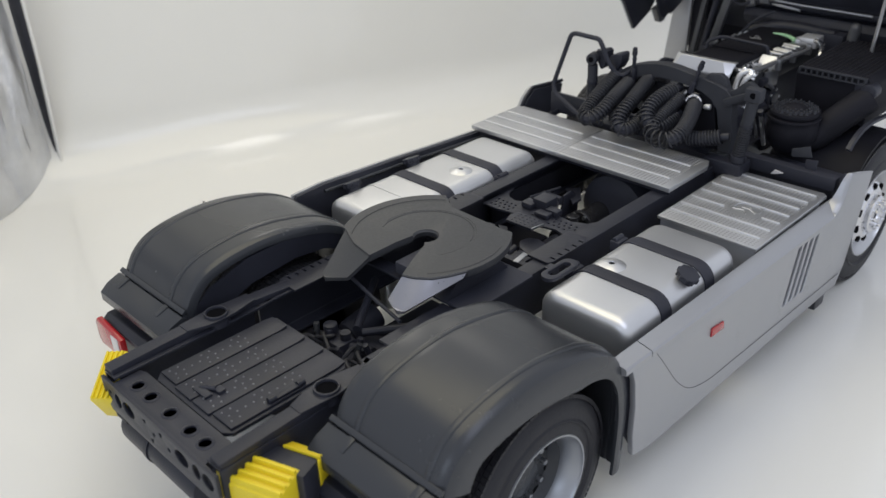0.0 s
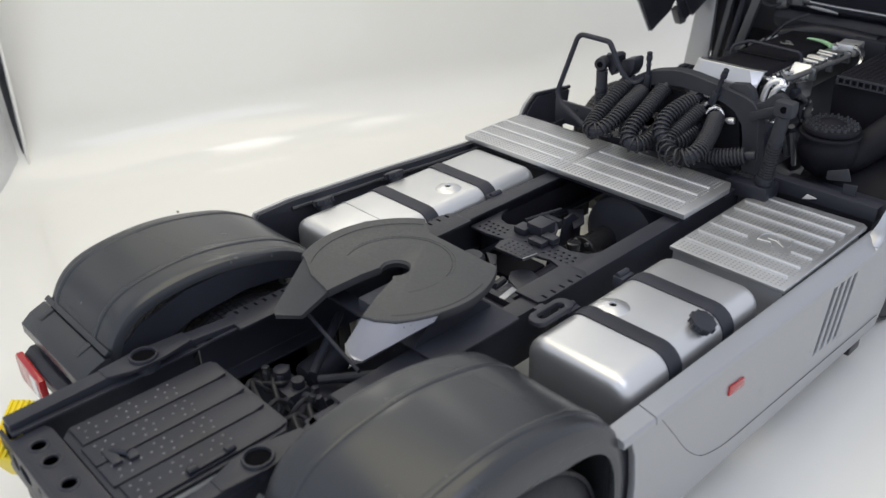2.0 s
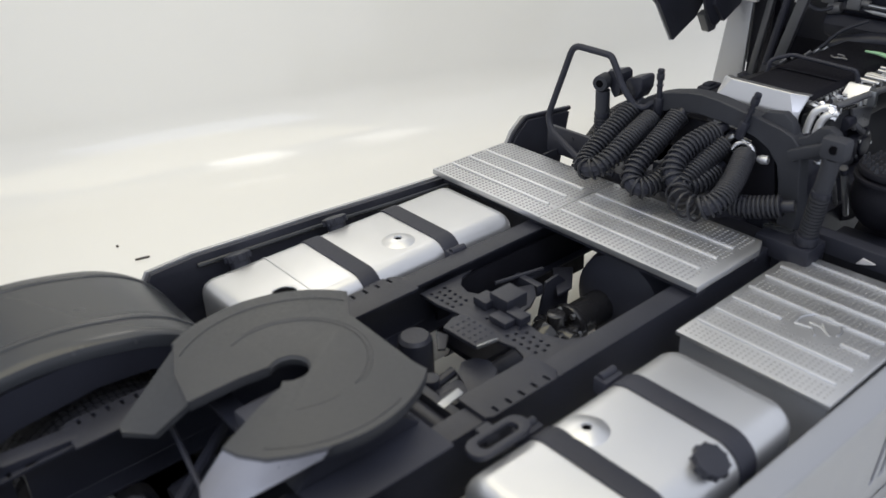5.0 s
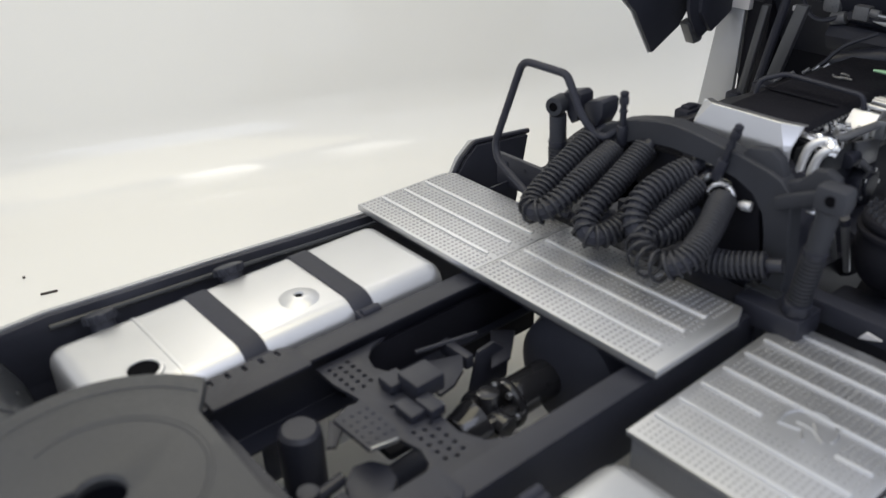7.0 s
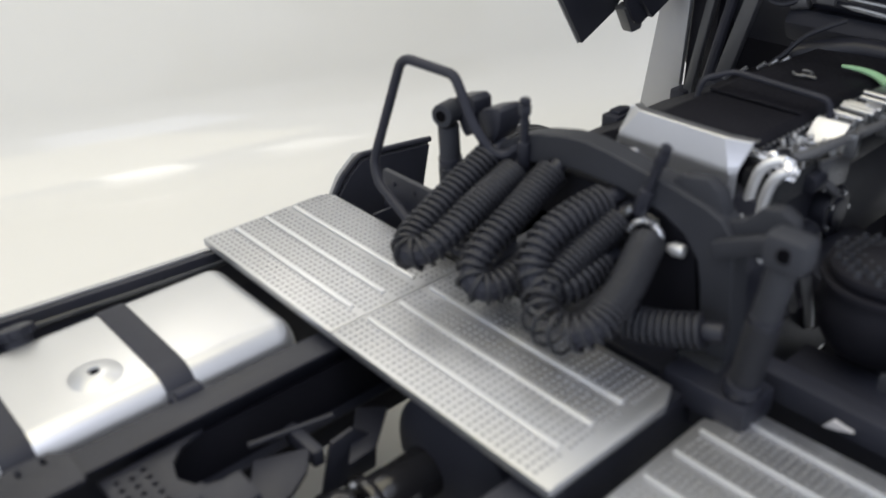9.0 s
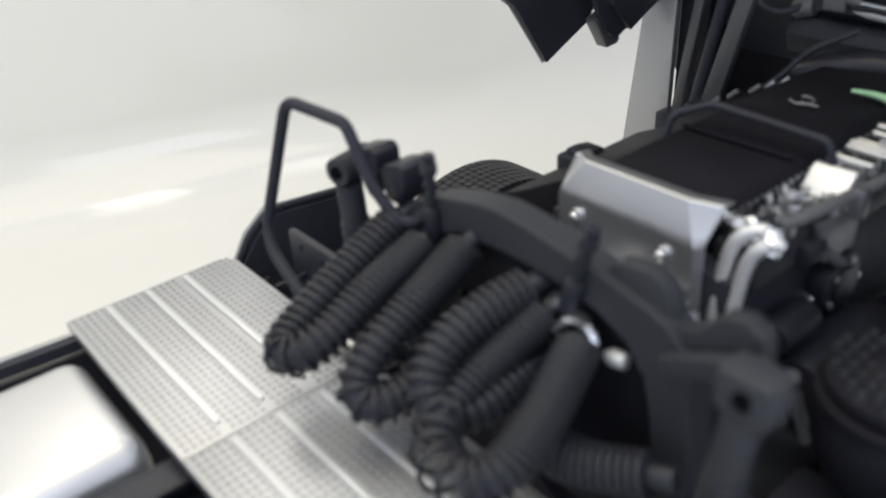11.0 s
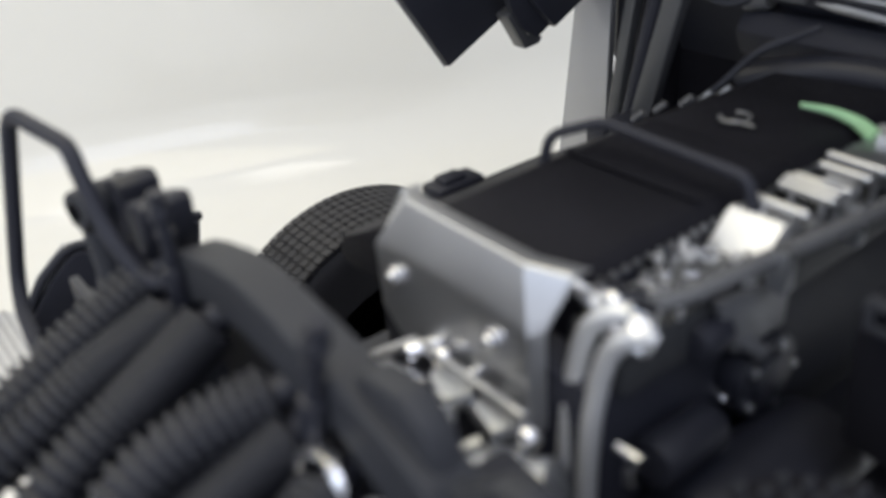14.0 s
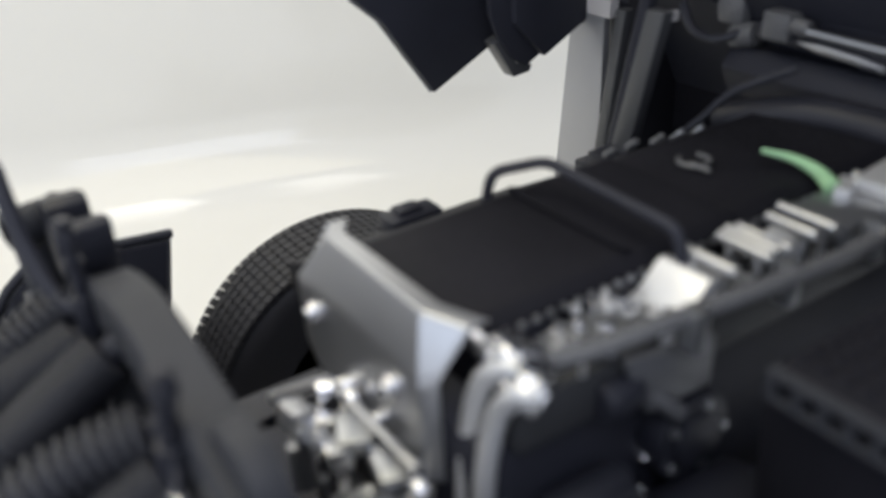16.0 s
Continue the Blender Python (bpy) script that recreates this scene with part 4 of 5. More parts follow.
    grp = P("air_valve", BLACK, truck, box(-0.22, -0.06, -0.06, 0.06, 0.68, 0.78, 0.015), rod((-0.20, 0.0, 0.78), (-0.20, 0.0, 0.84), 0.04, 14, bev=0.01), rod((-0.10, 0.02, 0.78), (-0.10, 0.02, 0.82), 0.03, 12),
            rod((-0.28, -0.02, 0.74), (0.02, 0.04, 0.74), 0.028, 12), rod((0.02, 0.04, 0.74), (0.08, 0.05, 0.74), 0.045, 14, bev=0.01), label="cluster of black air valves and unions over the axle")
    for k in range(9):
        x, y = -0.26 + 0.05 * k, -0.05 + 0.09 * (k % 2)
        P("union", BLACK if k % 3 else GUARD, grp, rod((x, y, 0.70), (x + rng.uniform(-0.02, 0.02), y + rng.uniform(-0.04, 0.04), 0.80 + rng.uniform(-0.03, 0.05)), 0.018, 8, bev=0.004))
        P("hose", RUBBER, grp, tube(smooth_path([(x, y, 0.74), (x + rng.uniform(-0.1, 0.1), y - 0.08, 0.80), (x + rng.uniform(-0.12, 0.2), y - 0.16, 0.74), (x + rng.uniform(-0.1, 0.2), y - 0.2, 0.60)], 6), 0.012, 7))
    P("torque_rod", MATT, truck, rod((-0.34, 0.45, 0.86), (-0.10, 0.10, 0.80), 0.022, 10), rod((0.30, 0.45, 0.86), (-0.05, 0.10, 0.80), 0.022, 10))
    P("front_axle", MATT, truck, rod((-0.95, 3.86, 0.50), (0.95, 3.86, 0.50), 0.07, 14), box(-0.5, -0.4, 3.4, 4.3, 0.5, 0.62, 0.01), box(0.4, 0.5, 3.4, 4.3, 0.5, 0.62, 0.01))


underbody()


# rear cab mount: arched beam, struts, hand rail, coiled hoses
def cab_mount():
    arch = [(-0.50, 1.36), (-0.46, 1.43), (-0.40, 1.482), (-0.33, 1.518), (-0.26, 1.541), (-0.16, 1.564), (-0.08, 1.572), (0.01, 1.566), (0.13, 1.548), (0.25, 1.530), (0.35, 1.510), (0.41, 1.487), (0.455, 1.44), (0.470, 1.30), (0.486, 1.15), (0.478, 0.96), (0.402, 0.96),
            (0.398, 1.02), (0.383, 1.16), (0.370, 1.26), (0.352, 1.335), (0.300, 1.400), (0.22, 1.440), (0.08, 1.463), (-0.08, 1.47), (-0.245, 1.452), (-0.34, 1.41), (-0.40, 1.34), (-0.42, 1.20), (-0.43, 0.96), (-0.52, 0.96), (-0.515, 1.25)]
    beam = P("cab_beam", CAST, truck, slab("y", arch, 2.962, 3.045, 0.005, segs=1), angle=24, label="black cast arch beam behind the engine")
    # near-black slab stands in for the dark open gap under the arch
    P("arch_gap_shade", COVER, beam, slab("y", [(-0.36, 1.42), (0.30, 1.43), (0.372, 1.03), (0.02, 1.03), (-0.06, 1.22), (-0.20, 1.24), (-0.38, 1.28)], 3.0, 3.03, 0.006))
    P("cross_box", BLACK, beam, slab("y", [(0.24, 1.10), (0.26, 1.30), (0.29, 1.34), (0.42, 1.32), (0.45, 1.28), (0.46, 1.10)], 3.05, 3.20, 0.014), label="black housing behind the beam's leg")
    P("yoke", CAST, beam, slab("y", [(0.225, 1.50), (0.222, 1.532), (0.245, 1.563), (0.335, 1.578), (0.380, 1.550), (0.402, 1.505), (0.408, 1.475), (0.455, 1.495), (0.505, 1.552), (0.555, 1.566), (0.600, 1.54), (0.605, 1.45), (0.52, 1.40), (0.43, 1.385), (0.33, 1.42)], 2.985, 3.040, 0.016), label="black cast yoke between beam and strut")
    P("brake_fitting", CHROME, beam, tube(smooth_path([(0.142, 2.925, 1.368), (0.158, 2.932, 1.394), (0.195, 2.94, 1.410), (0.230, 2.94, 1.396), (0.246, 2.936, 1.376)], 6), 0.012, 10), box(0.172, 0.222, 2.93, 2.958, 1.405, 1.424, 0.006, turn=(0, 8, 0)), label="chrome hose clamp and union under the beam")
    P("brake_fitting", STEEL, beam, rod((0.098, 2.955, 1.392), (0.118, 2.965, 1.418), 0.013, 10, bev=0.003), ball((0.137, 2.94, 1.362), 0.012), ball((0.092, 2.95, 1.378), 0.010), label="small steel union")
    P("brake_fitting", BRIGHT, beam, rod((0.266, 2.965, 1.341), (0.305, 2.970, 1.345), 0.0205, 12, bev=0.005), rod((0.255, 2.965, 1.340), (0.268, 2.966, 1.341), 0.014, 8), label="bright brass-silver brake coupling")
    P("brake_fitting", STEEL, beam, rod((-0.20, 2.92, 1.40), (-0.205, 2.985, 1.42), 0.016, 12, bev=0.004))
    for z in (1.372, 1.388):
        P("brake_fitting", CHROME, beam, rod((0.490, 3.03, z), (0.522, 3.03, z + 0.003), 0.0075, 8, bev=0.002))
    for f, e in (((-0.315, 2.952, 1.42), (-0.316, 2.952, 1.65)), ((0.15, 2.948, 1.42), (0.222, 2.950, 1.652))):
        f, e = Vector(f), Vector(e)
        P("bolt_post", BLACK, beam, rod(f, e, 0.0135, 10), rod(f.lerp(e, 0.76), f.lerp(e, 0.90), 0.022, 6, bev=0.004), rod(f.lerp(e, 0.62), f.lerp(e, 0.66), 0.018, 10), rod(f.lerp(e, 0.92), f.lerp(e, 0.99), 0.018, 8, bev=0.004), rod(f, f.lerp(e, 0.36), 0.023, 10, bev=0.005))
    for s, foot, eye in ((-1, (-0.66, 2.95, 1.06), (-0.655, 2.925, 1.515)), (1, (0.590, 2.875, 1.05), (0.660, 2.85, 1.548))):
        f, e = Vector(foot), Vector(eye)
        up = (e - f).normalized()
        st = P("strut", CAST, truck, rod(f, f.lerp(e, 0.90), 0.038, 18), label="black telescopic cab strut with ribbed gaiter")
        P("eye", CAST, st, rod(e + Vector((0.01, -0.04, 0)), e + Vector((-0.01, 0.045, 0)), 0.042, 18, bev=0.008) if s < 0 else box(e.x - 0.055, e.x + 0.058, e.y - 0.04, e.y + 0.045, e.z - 0.052, e.z + 0.042, 0.022))
        P("eye_bore", VOID, st, rod(e + Vector((0.0105, -0.043, 0)), e + Vector((-0.0105, 0.048, 0)), 0.020, 14))
        for i in range(11):
            P("gaiter_ring", HOSE, st, rod(f + up * (0.07 + 0.0175 * i), f + up * (0.081 + 0.0175 * i), 0.0445, 18, bev=0.004))
        P("collar", BLACK, st, rod(f + up * 0.01, f + up * 0.06, 0.052, 18, bev=0.01), rod(f + up * 0.265, f + up * 0.29, 0.043, 18, bev=0.004))
        P("foot", BLACK, st, box(min(f.x, 0.43 * s) - 0.055, max(f.x, 0.43 * s) + 0.055, f.y - 0.06, f.y + 0.10, 0.955, 1.055, 0.018))
    # saddle between beam and the right strut, lugs on the left
    P("strut_bracket", CAST, beam, slab("y", [(0.40, 1.43), (0.50, 1.48), (0.625, 1.535), (0.625, 1.50), (0.54, 1.445), (0.42, 1.38)], 2.93, 2.975, 0.012))
    P("lug", BLACK, beam, slab("y", [(-0.655, 1.53), (-0.655, 1.565), (-0.575, 1.588), (-0.552, 1.575), (-0.552, 1.53), (-0.57, 1.46), (-0.60, 1.43), (-0.625, 1.46)], 2.955, 3.04, 0.010), rod((-0.66, 2.99, 1.55), (-0.64, 2.99, 1.55), 0.02, 10, bev=0.004))
    P("lug", BLACK, beam, slab("y", [(-0.515, 1.49), (-0.53, 1.54), (-0.505, 1.562), (-0.435, 1.585), (-0.418, 1.575), (-0.422, 1.515), (-0.45, 1.46), (-0.49, 1.46)], 2.945, 3.05, 0.012), box(-0.55, -0.46, 2.975, 3.01, 1.44, 1.48, 0.008))
    P("cross_brace", GUARD, beam, box(0.36, 0.50, 2.90, 2.96, 1.0, 1.06, 0.012))
    # hand rail
    rail = P("hand_rail", MATT, truck, tube(rounded_path([(-0.334, 2.985, 1.489), (-0.395, 2.95, 1.428), (-0.44, 2.925, 1.435), (-0.505, 2.90, 1.525), (-0.556, 2.895, 1.63), (-0.585, 2.895, 1.675), (-0.80, 2.85, 1.698), (-0.905, 2.78, 1.30), (-0.86, 2.76, 1.235), (-0.62, 2.74, 1.13), (-0.45, 2.80, 1.09)], 0.045), 0.0175, 10),
             label="bent black tube hand rail")
    P("rail_strip", BLACK, truck, slab("x", [(2.79, 1.06), (2.79, 1.02), (3.2, 1.02), (3.2, 1.06)], -0.95, -0.94), box(-1.02, -0.55, 2.90, 2.925, 1.03, 1.19, 0.006),
      *[rod((-0.95 + 0.12 * i, 2.894, 1.15), (-0.95 + 0.12 * i, 2.902, 1.15), 0.011, 8) for i in range(3)], label="black panel with rivets behind the tread plate")


cab_mount()


def hose(pts, label, pitches, radius=0.049):
    ob = P("coiled_hose", HOSE, truck, tube(coil_path(pts, radius, pitches), 0.0074, 6), angle=60, label=label)
    line = smooth_path(pts, 8)
    # a black tube stands in for the shaded bore where the turns lie close
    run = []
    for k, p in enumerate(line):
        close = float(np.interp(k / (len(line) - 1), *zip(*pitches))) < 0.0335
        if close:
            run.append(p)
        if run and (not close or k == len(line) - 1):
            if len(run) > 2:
                P("hose_bore_shade", MATT, ob, tube(run, radius * 0.84, 10))
            run = []
    P("hose_end", BLACK, ob, rod(line[0], line[0] + (line[0] - line[2]).normalized() * 0.06, 0.028, 12, bev=0.006))
    P("hose_end", BLACK, ob, rod(line[-1], line[-1] + (line[-1] - line[-3]).normalized() * 0.06, 0.028, 12, bev=0.006))
    return ob


hose([(-0.459, 2.95, 1.42), (-0.464, 2.85, 1.37), (-0.464, 2.74, 1.315), (-0.457, 2.63, 1.265), (-0.433, 2.55, 1.236), (-0.395, 2.522, 1.226), (-0.357, 2.55, 1.236), (-0.335, 2.63, 1.272), (-0.327, 2.75, 1.335), (-0.33, 2.93, 1.40)], "black coiled air hose hanging in a tight loop", [(0, 0.0195), (0.25, 0.023), (0.42, 0.028), (0.56, 0.030), (0.68, 0.025), (0.8, 0.0165), (1, 0.0155)])
hose([(-0.186, 2.95, 1.442), (-0.192, 2.80, 1.352), (-0.194, 2.67, 1.282), (-0.184, 2.60, 1.232), (-0.155, 2.578, 1.198), (-0.12, 2.61, 1.185), (-0.10, 2.70, 1.20), (-0.095, 2.82, 1.25)], "black coiled air hose hanging in front of the beam", [(0, 0.0158), (0.22, 0.0165), (0.38, 0.025), (0.55, 0.030), (0.7, 0.028), (0.85, 0.023), (1, 0.021)])
hose([(0.03, 2.95, 1.42), (0.006, 2.86, 1.398), (-0.012, 2.77, 1.365), (-0.012, 2.70, 1.325), (0.01, 2.655, 1.275), (0.05, 2.66, 1.238), (0.085, 2.74, 1.228), (0.09, 2.88, 1.255)], "black coiled air hose curling down behind the cable", [(0, 0.020), (0.3, 0.025), (0.6, 0.028), (0.8, 0.025), (1, 0.022)])
hose([(0.081, 2.95, 1.372), (0.056, 2.80, 1.295), (0.058, 2.68, 1.246), (0.088, 2.605, 1.212), (0.150, 2.572, 1.200), (0.222, 2.575, 1.205), (0.276, 2.635, 1.240), (0.262, 2.76, 1.292), (0.235, 2.85, 1.330), (0.208, 2.925, 1.352)], "black coiled electric cable in an open loop", [(0, 0.0165), (0.20, 0.0175), (0.30, 0.026), (0.35, 0.046), (0.54, 0.048), (0.60, 0.026), (0.68, 0.0165), (1, 0.0155)])
hose([(0.25, 2.80, 1.16), (0.34, 2.82, 1.17), (0.46, 2.86, 1.20)], "short black coiled hose behind the strut", [(0, 0.021), (1, 0.021)])


# engine
def engine():
    rows = []
    for y, z, lf, up in ((3.322, 1.235, -0.15, 0), (3.322, 1.262, -0.195, 0), (3.322, 1.30, -0.235, 0), (3.322, 1.436, -0.240, 0), (3.325, 1.447, -0.240, 0.1), (3.330, 1.457, -0.239, 0.2), (3.366, 1.523, -0.232, 1.0), (3.369, 1.529, -0.231, 1.0), (3.374, 1.532, -0.231, 1.0), (3.405, 1.532, -0.226, 1.0)):
        left, right = lf + 0.010 + 0.040 * up, 0.206 - 0.054 * up
        rows.append([Vector((lf - 0.006, y + 0.030, z - 0.006 * up)), Vector((lf, y + 0.022 + 0.012 * up, z - 0.004 * up)), Vector((left, y, z)), Vector((left + 0.004, y, z)), Vector((-0.02, y, z)), Vector((right - 0.004, y, z)), Vector((right, y, z)),
                     Vector((0.216 + 0.008 * up, y + 0.022 + 0.012 * up, z - 0.006 * up)), Vector((0.220 + 0.008 * up, y + 0.03 + 0.012 * up, z - 0.008 * up))])
    shield = P("heat_shield", SHIELD, truck, sheet(rows, 0.010), angle=16, label="satin aluminium heat shield on the engine's end")
    for x, z in ((-0.158, 1.396), (0.126, 1.393)):
        P("shield_bolt", CHROME, shield, rod((x, 3.306, z), (x, 3.324, z), 0.022, 16, bev=0.007), ball((x, 3.307, z), 0.013))
    P("shield_bolt", CHROME, shield, rod((0.066, 3.306, 1.285), (0.066, 3.324, 1.285), 0.015, 12, bev=0.004))
    block = P("engine_block", MATT, truck, box(-0.30, 0.30, 3.36, 4.75, 0.70, 1.36, 0.03), label="black engine block")
    cover = P("engine_cover", COVER, truck, slab("y", [(-0.59, 1.20), (-0.585, 1.27), (-0.50, 1.31), (-0.26, 1.44), (-0.19, 1.485), (0.16, 1.485), (0.19, 1.46), (0.20, 1.36), (-0.30, 1.20)], 3.44, 4.10, 0.012),
              slab("y", [(-0.56, 1.20), (-0.55, 1.27), (-0.26, 1.43), (-0.19, 1.47), (0.15, 1.475), (0.185, 1.45), (0.19, 1.34), (-0.30, 1.2)], 4.11, 4.72, 0.012), label="smooth black engine cover")
    P("cover_knob", BLACK, cover, box(-0.60, -0.52, 3.70, 3.85, 1.22, 1.315, 0.012), box(-0.585, -0.535, 3.73, 3.80, 1.31, 1.33, 0.008))
    P("cover_lip", COVER, cover, box(-0.19, 0.16, 3.80, 3.82, 1.492, 1.497, 0.002))
    P("emblem", STAY, cover, tube([Vector((x, y, 1.484)) for x, y in ring2(-0.055, 4.225, 0.035, 12, 200, 480)], 0.006, 6), tube([Vector((-0.05, 4.205, 1.484)), Vector((0.01, 4.205, 1.484))], 0.006, 6), label="small plain emblem")
    P("lifting_bar", MATT, truck, tube(rounded_path([(-0.215, 3.755, 1.43), (-0.208, 3.775, 1.535), (-0.135, 3.865, 1.558), (0.235, 3.858, 1.547), (0.25, 3.865, 1.45)], 0.03), 0.0118, 10), label="bent black bar over the engine cover")
    # chrome side: cylinder heads, rail pipe and unions
    base = P("cylinder_head", WHEELPLATE, truck, box(0.195, 0.33, 3.42, 4.62, 1.32, 1.425, 0.02), label="chrome cylinder head with pipes and unions")
    rng = random.Random(3)
    P("head_plate", BRIGHT, base, slab("x", [(3.775, 1.425), (3.87, 1.425), (3.868, 1.485), (3.845, 1.487)], 0.205, 0.325, 0.008), label="pale cast rocker plate")
    P("head_plate", STEEL, base, box(0.215, 0.345, 4.20, 4.34, 1.43, 1.482, 0.012))
    P("head_plate", BRIGHT, base, box(0.235, 0.375, 4.36, 4.52, 1.43, 1.508, 0.014, turn=(0, 0, 6)), box(0.225, 0.26, 4.30, 4.38, 1.46, 1.500, 0.008, turn=(0, 0, 25)), label="pale cast end plate")
    P("head_plate", BRIGHT, base, box(0.268, 0.325, 4.03, 4.085, 1.45, 1.498, 0.012, turn=(0, 12, 15)), label="pale cast chip on the head")
    P("link", CHROME, base, tube(smooth_path([(0.36, 4.38, 1.492), (0.41, 4.36, 1.49), (0.455, 4.30, 1.478), (0.470, 4.24, 1.44), (0.468, 4.22, 1.40)], 6), 0.018, 10))
    for y, x0, x1, z in ((3.878, 0.23, 0.345, 1.502), (3.985, 0.22, 0.335, 1.488), (4.012, 0.215, 0.33, 1.490), (4.038, 0.22, 0.335, 1.488), (4.12, 0.225, 0.33, 1.486), (4.165, 0.215, 0.34, 1.49), (4.40, 0.22, 0.34, 1.49)):
        P("rocker", SHIELD, base, rod((x0, y, z), (x1, y + 0.01, z - 0.006), 0.0125, 10, bev=0.005), rod((x0 + 0.03, y, z), (x0 + 0.03, y, 1.42), 0.009, 8), rod((x1 - 0.02, y, z), (x1 - 0.02, y, 1.42), 0.009, 8))
    P("head_step", STEEL, base, slab("x", [(3.50, 1.42), (3.76, 1.42), (3.755, 1.438), (3.70, 1.448), (3.52, 1.44)], 0.215, 0.30, 0.008), box(0.205, 0.33, 3.91, 3.965, 1.42, 1.455, 0.006), box(0.21, 0.33, 4.07, 4.10, 1.42, 1.45, 0.006))
    for x, y, z, r in ((0.205, 3.715, 1.452, 0.017), (0.215, 3.60, 1.452, 0.012), (0.21, 3.52, 1.455, 0.015), (0.24, 3.50, 1.458, 0.013), (0.26, 3.56, 1.45, 0.014), (0.33, 3.74, 1.455, 0.017), (0.335, 3.79, 1.45, 0.015), (0.225, 3.65, 1.45, 0.010)):
        P("union", BRIGHT if r > 0.0135 else STEEL, base, rod((x, y, 1.41), (x, y, z - 0.008), r * 0.9, 10, bev=0.003), rod((x, y, z - 0.010), (x, y, z - 0.002), r * 0.55, 6))
    for k in range(22):
        x, y, r = 0.205 + rng.uniform(0, 0.12), 3.46 + rng.uniform(0, 0.31), rng.uniform(0.005, 0.012)
        if k % 2:
            P("union", BRIGHT, base, rod((x, y, 1.42), (x + rng.uniform(-0.01, 0.01), y, 1.446 + rng.uniform(0, 0.014)), r, 8, bev=r * 0.3))
        else:
            P("link", CHROME, base, box(x - r * 1.5, x + r * 1.5, y - r, y + r, 1.43, 1.446 + rng.uniform(0, 0.012), r * 0.4, turn=(0, rng.uniform(-15, 15), rng.uniform(-40, 40))))
    for k in range(5):
        y = 3.50 + 0.2 * k + rng.uniform(-0.03, 0.03)
        P("bolt", STEEL, base, rod((0.305, y, 1.43), (0.305, y, 1.458), 0.013, 6))
        P("head_rib", BLACK, base, box(0.178, 0.198, y - 0.05, y + 0.10, 1.40, 1.455, 0.004))
    P("link", CHROME, base, tube(smooth_path([(0.325, 3.60, 1.44), (0.335, 3.68, 1.452), (0.335, 3.76, 1.448)], 6), 0.010, 8))
    for k in range(30):
        y = 3.47 + 0.031 * k
        P("tooth", STEEL, base, box(0.190, 0.200, y, y + 0.012, 1.452, 1.463, 0.002))
    P("rail_pipe", STAY, truck, tube(smooth_path([(0.285, 3.44, 1.475), (0.335, 3.54, 1.476), (0.372, 3.70, 1.490), (0.400, 3.90, 1.492), (0.412, 4.08, 1.488), (0.405, 4.20, 1.482)], 6), lambda f: 0.018 - 0.003 * f, 10), label="satin steel rail pipe along the engine")
    for y in (3.72, 3.95, 4.2):
        P("rail_clip", STEEL, base, box(0.37, 0.41, y, y + 0.03, 1.43, 1.51, 0.006))
    P("manifold_clamp", CHROME, truck, box(0.268, 0.345, 3.432, 3.485, 1.445, 1.492, 0.012), rod((0.30, 3.43, 1.485), (0.30, 3.49, 1.485), 0.020, 10, bev=0.005), rod((0.34, 3.415, 1.455), (0.345, 3.45, 1.475), 0.025, 8, bev=0.006), box(0.225, 0.27, 3.445, 3.495, 1.46, 1.492, 0.008), rod((0.20, 3.44, 1.475), (0.30, 3.43, 1.47), 0.020, 10),
      ball((0.335, 3.435, 1.470), 0.030, (1, 0.8, 0.9)), box(0.282, 0.322, 3.412, 3.444, 1.430, 1.468, 0.010, turn=(12, 20, 10)), ball((0.285, 3.44, 1.488), 0.022), box(0.318, 0.352, 3.425, 3.460, 1.478, 1.502, 0.007, turn=(-8, 14, 24)), rod((0.35, 3.42, 1.43), (0.355, 3.45, 1.465), 0.020, 8, bev=0.005),
      label="chrome pipe clamp at the corner of the engine")
    for pts in ([(0.335, 3.445, 1.484), (0.295, 3.424, 1.476), (0.264, 3.402, 1.438), (0.253, 3.382, 1.335), (0.252, 3.368, 1.18), (0.252, 3.365, 1.02)], [(0.365, 3.438, 1.462), (0.335, 3.416, 1.452), (0.310, 3.398, 1.410), (0.300, 3.380, 1.31), (0.299, 3.37, 1.18), (0.299, 3.368, 1.02)]):
        P("exhaust_pipe", BRIGHT, truck, tube(smooth_path(pts, 6), 0.0190, 12), label="bent satin steel pipe")
    # chrome turbo and fittings below the shield
    turbo = P("turbocharger", STEEL, truck, ball((0.10, 3.20, 1.11), 0.10, (1.1, 0.9, 0.8), 20), rod((0.02, 3.16, 1.08), (0.19, 3.25, 1.16), 0.055, 18, bev=0.012), rod((0.10, 3.12, 1.06), (0.04, 3.06, 1.06), 0.045, 16, bev=0.01), label="chrome turbocharger and fittings under the shield")
    P("fitting", CHROME, turbo, rod((-0.23, 3.26, 1.195), (-0.20, 3.36, 1.195), 0.020, 12, bev=0.006), box(-0.23, -0.16, 3.19, 3.27, 1.13, 1.175, 0.014), label="cream-tinted chrome stub")
    P("fitting", STEEL, turbo, box(-0.15, -0.05, 3.235, 3.30, 1.165, 1.205, 0.016, turn=(0, 0, -25)), box(-0.05, 0.05, 3.25, 3.31, 1.15, 1.19, 0.016, turn=(0, 0, -15)))
    P("fitting", CHROME, turbo, ball((0.075, 3.29, 1.17), 0.024), ball((-0.165, 3.30, 1.20), 0.022), ball((-0.10, 3.22, 1.15), 0.03))
    P("fitting", SHIELD, turbo, box(-0.231, 0.065, 3.284, 3.300, 1.195, 1.214, 0.004), tube([Vector((-0.231, 3.292, 1.209)), Vector((-0.315, 3.20, 1.155))], 0.012, 8))
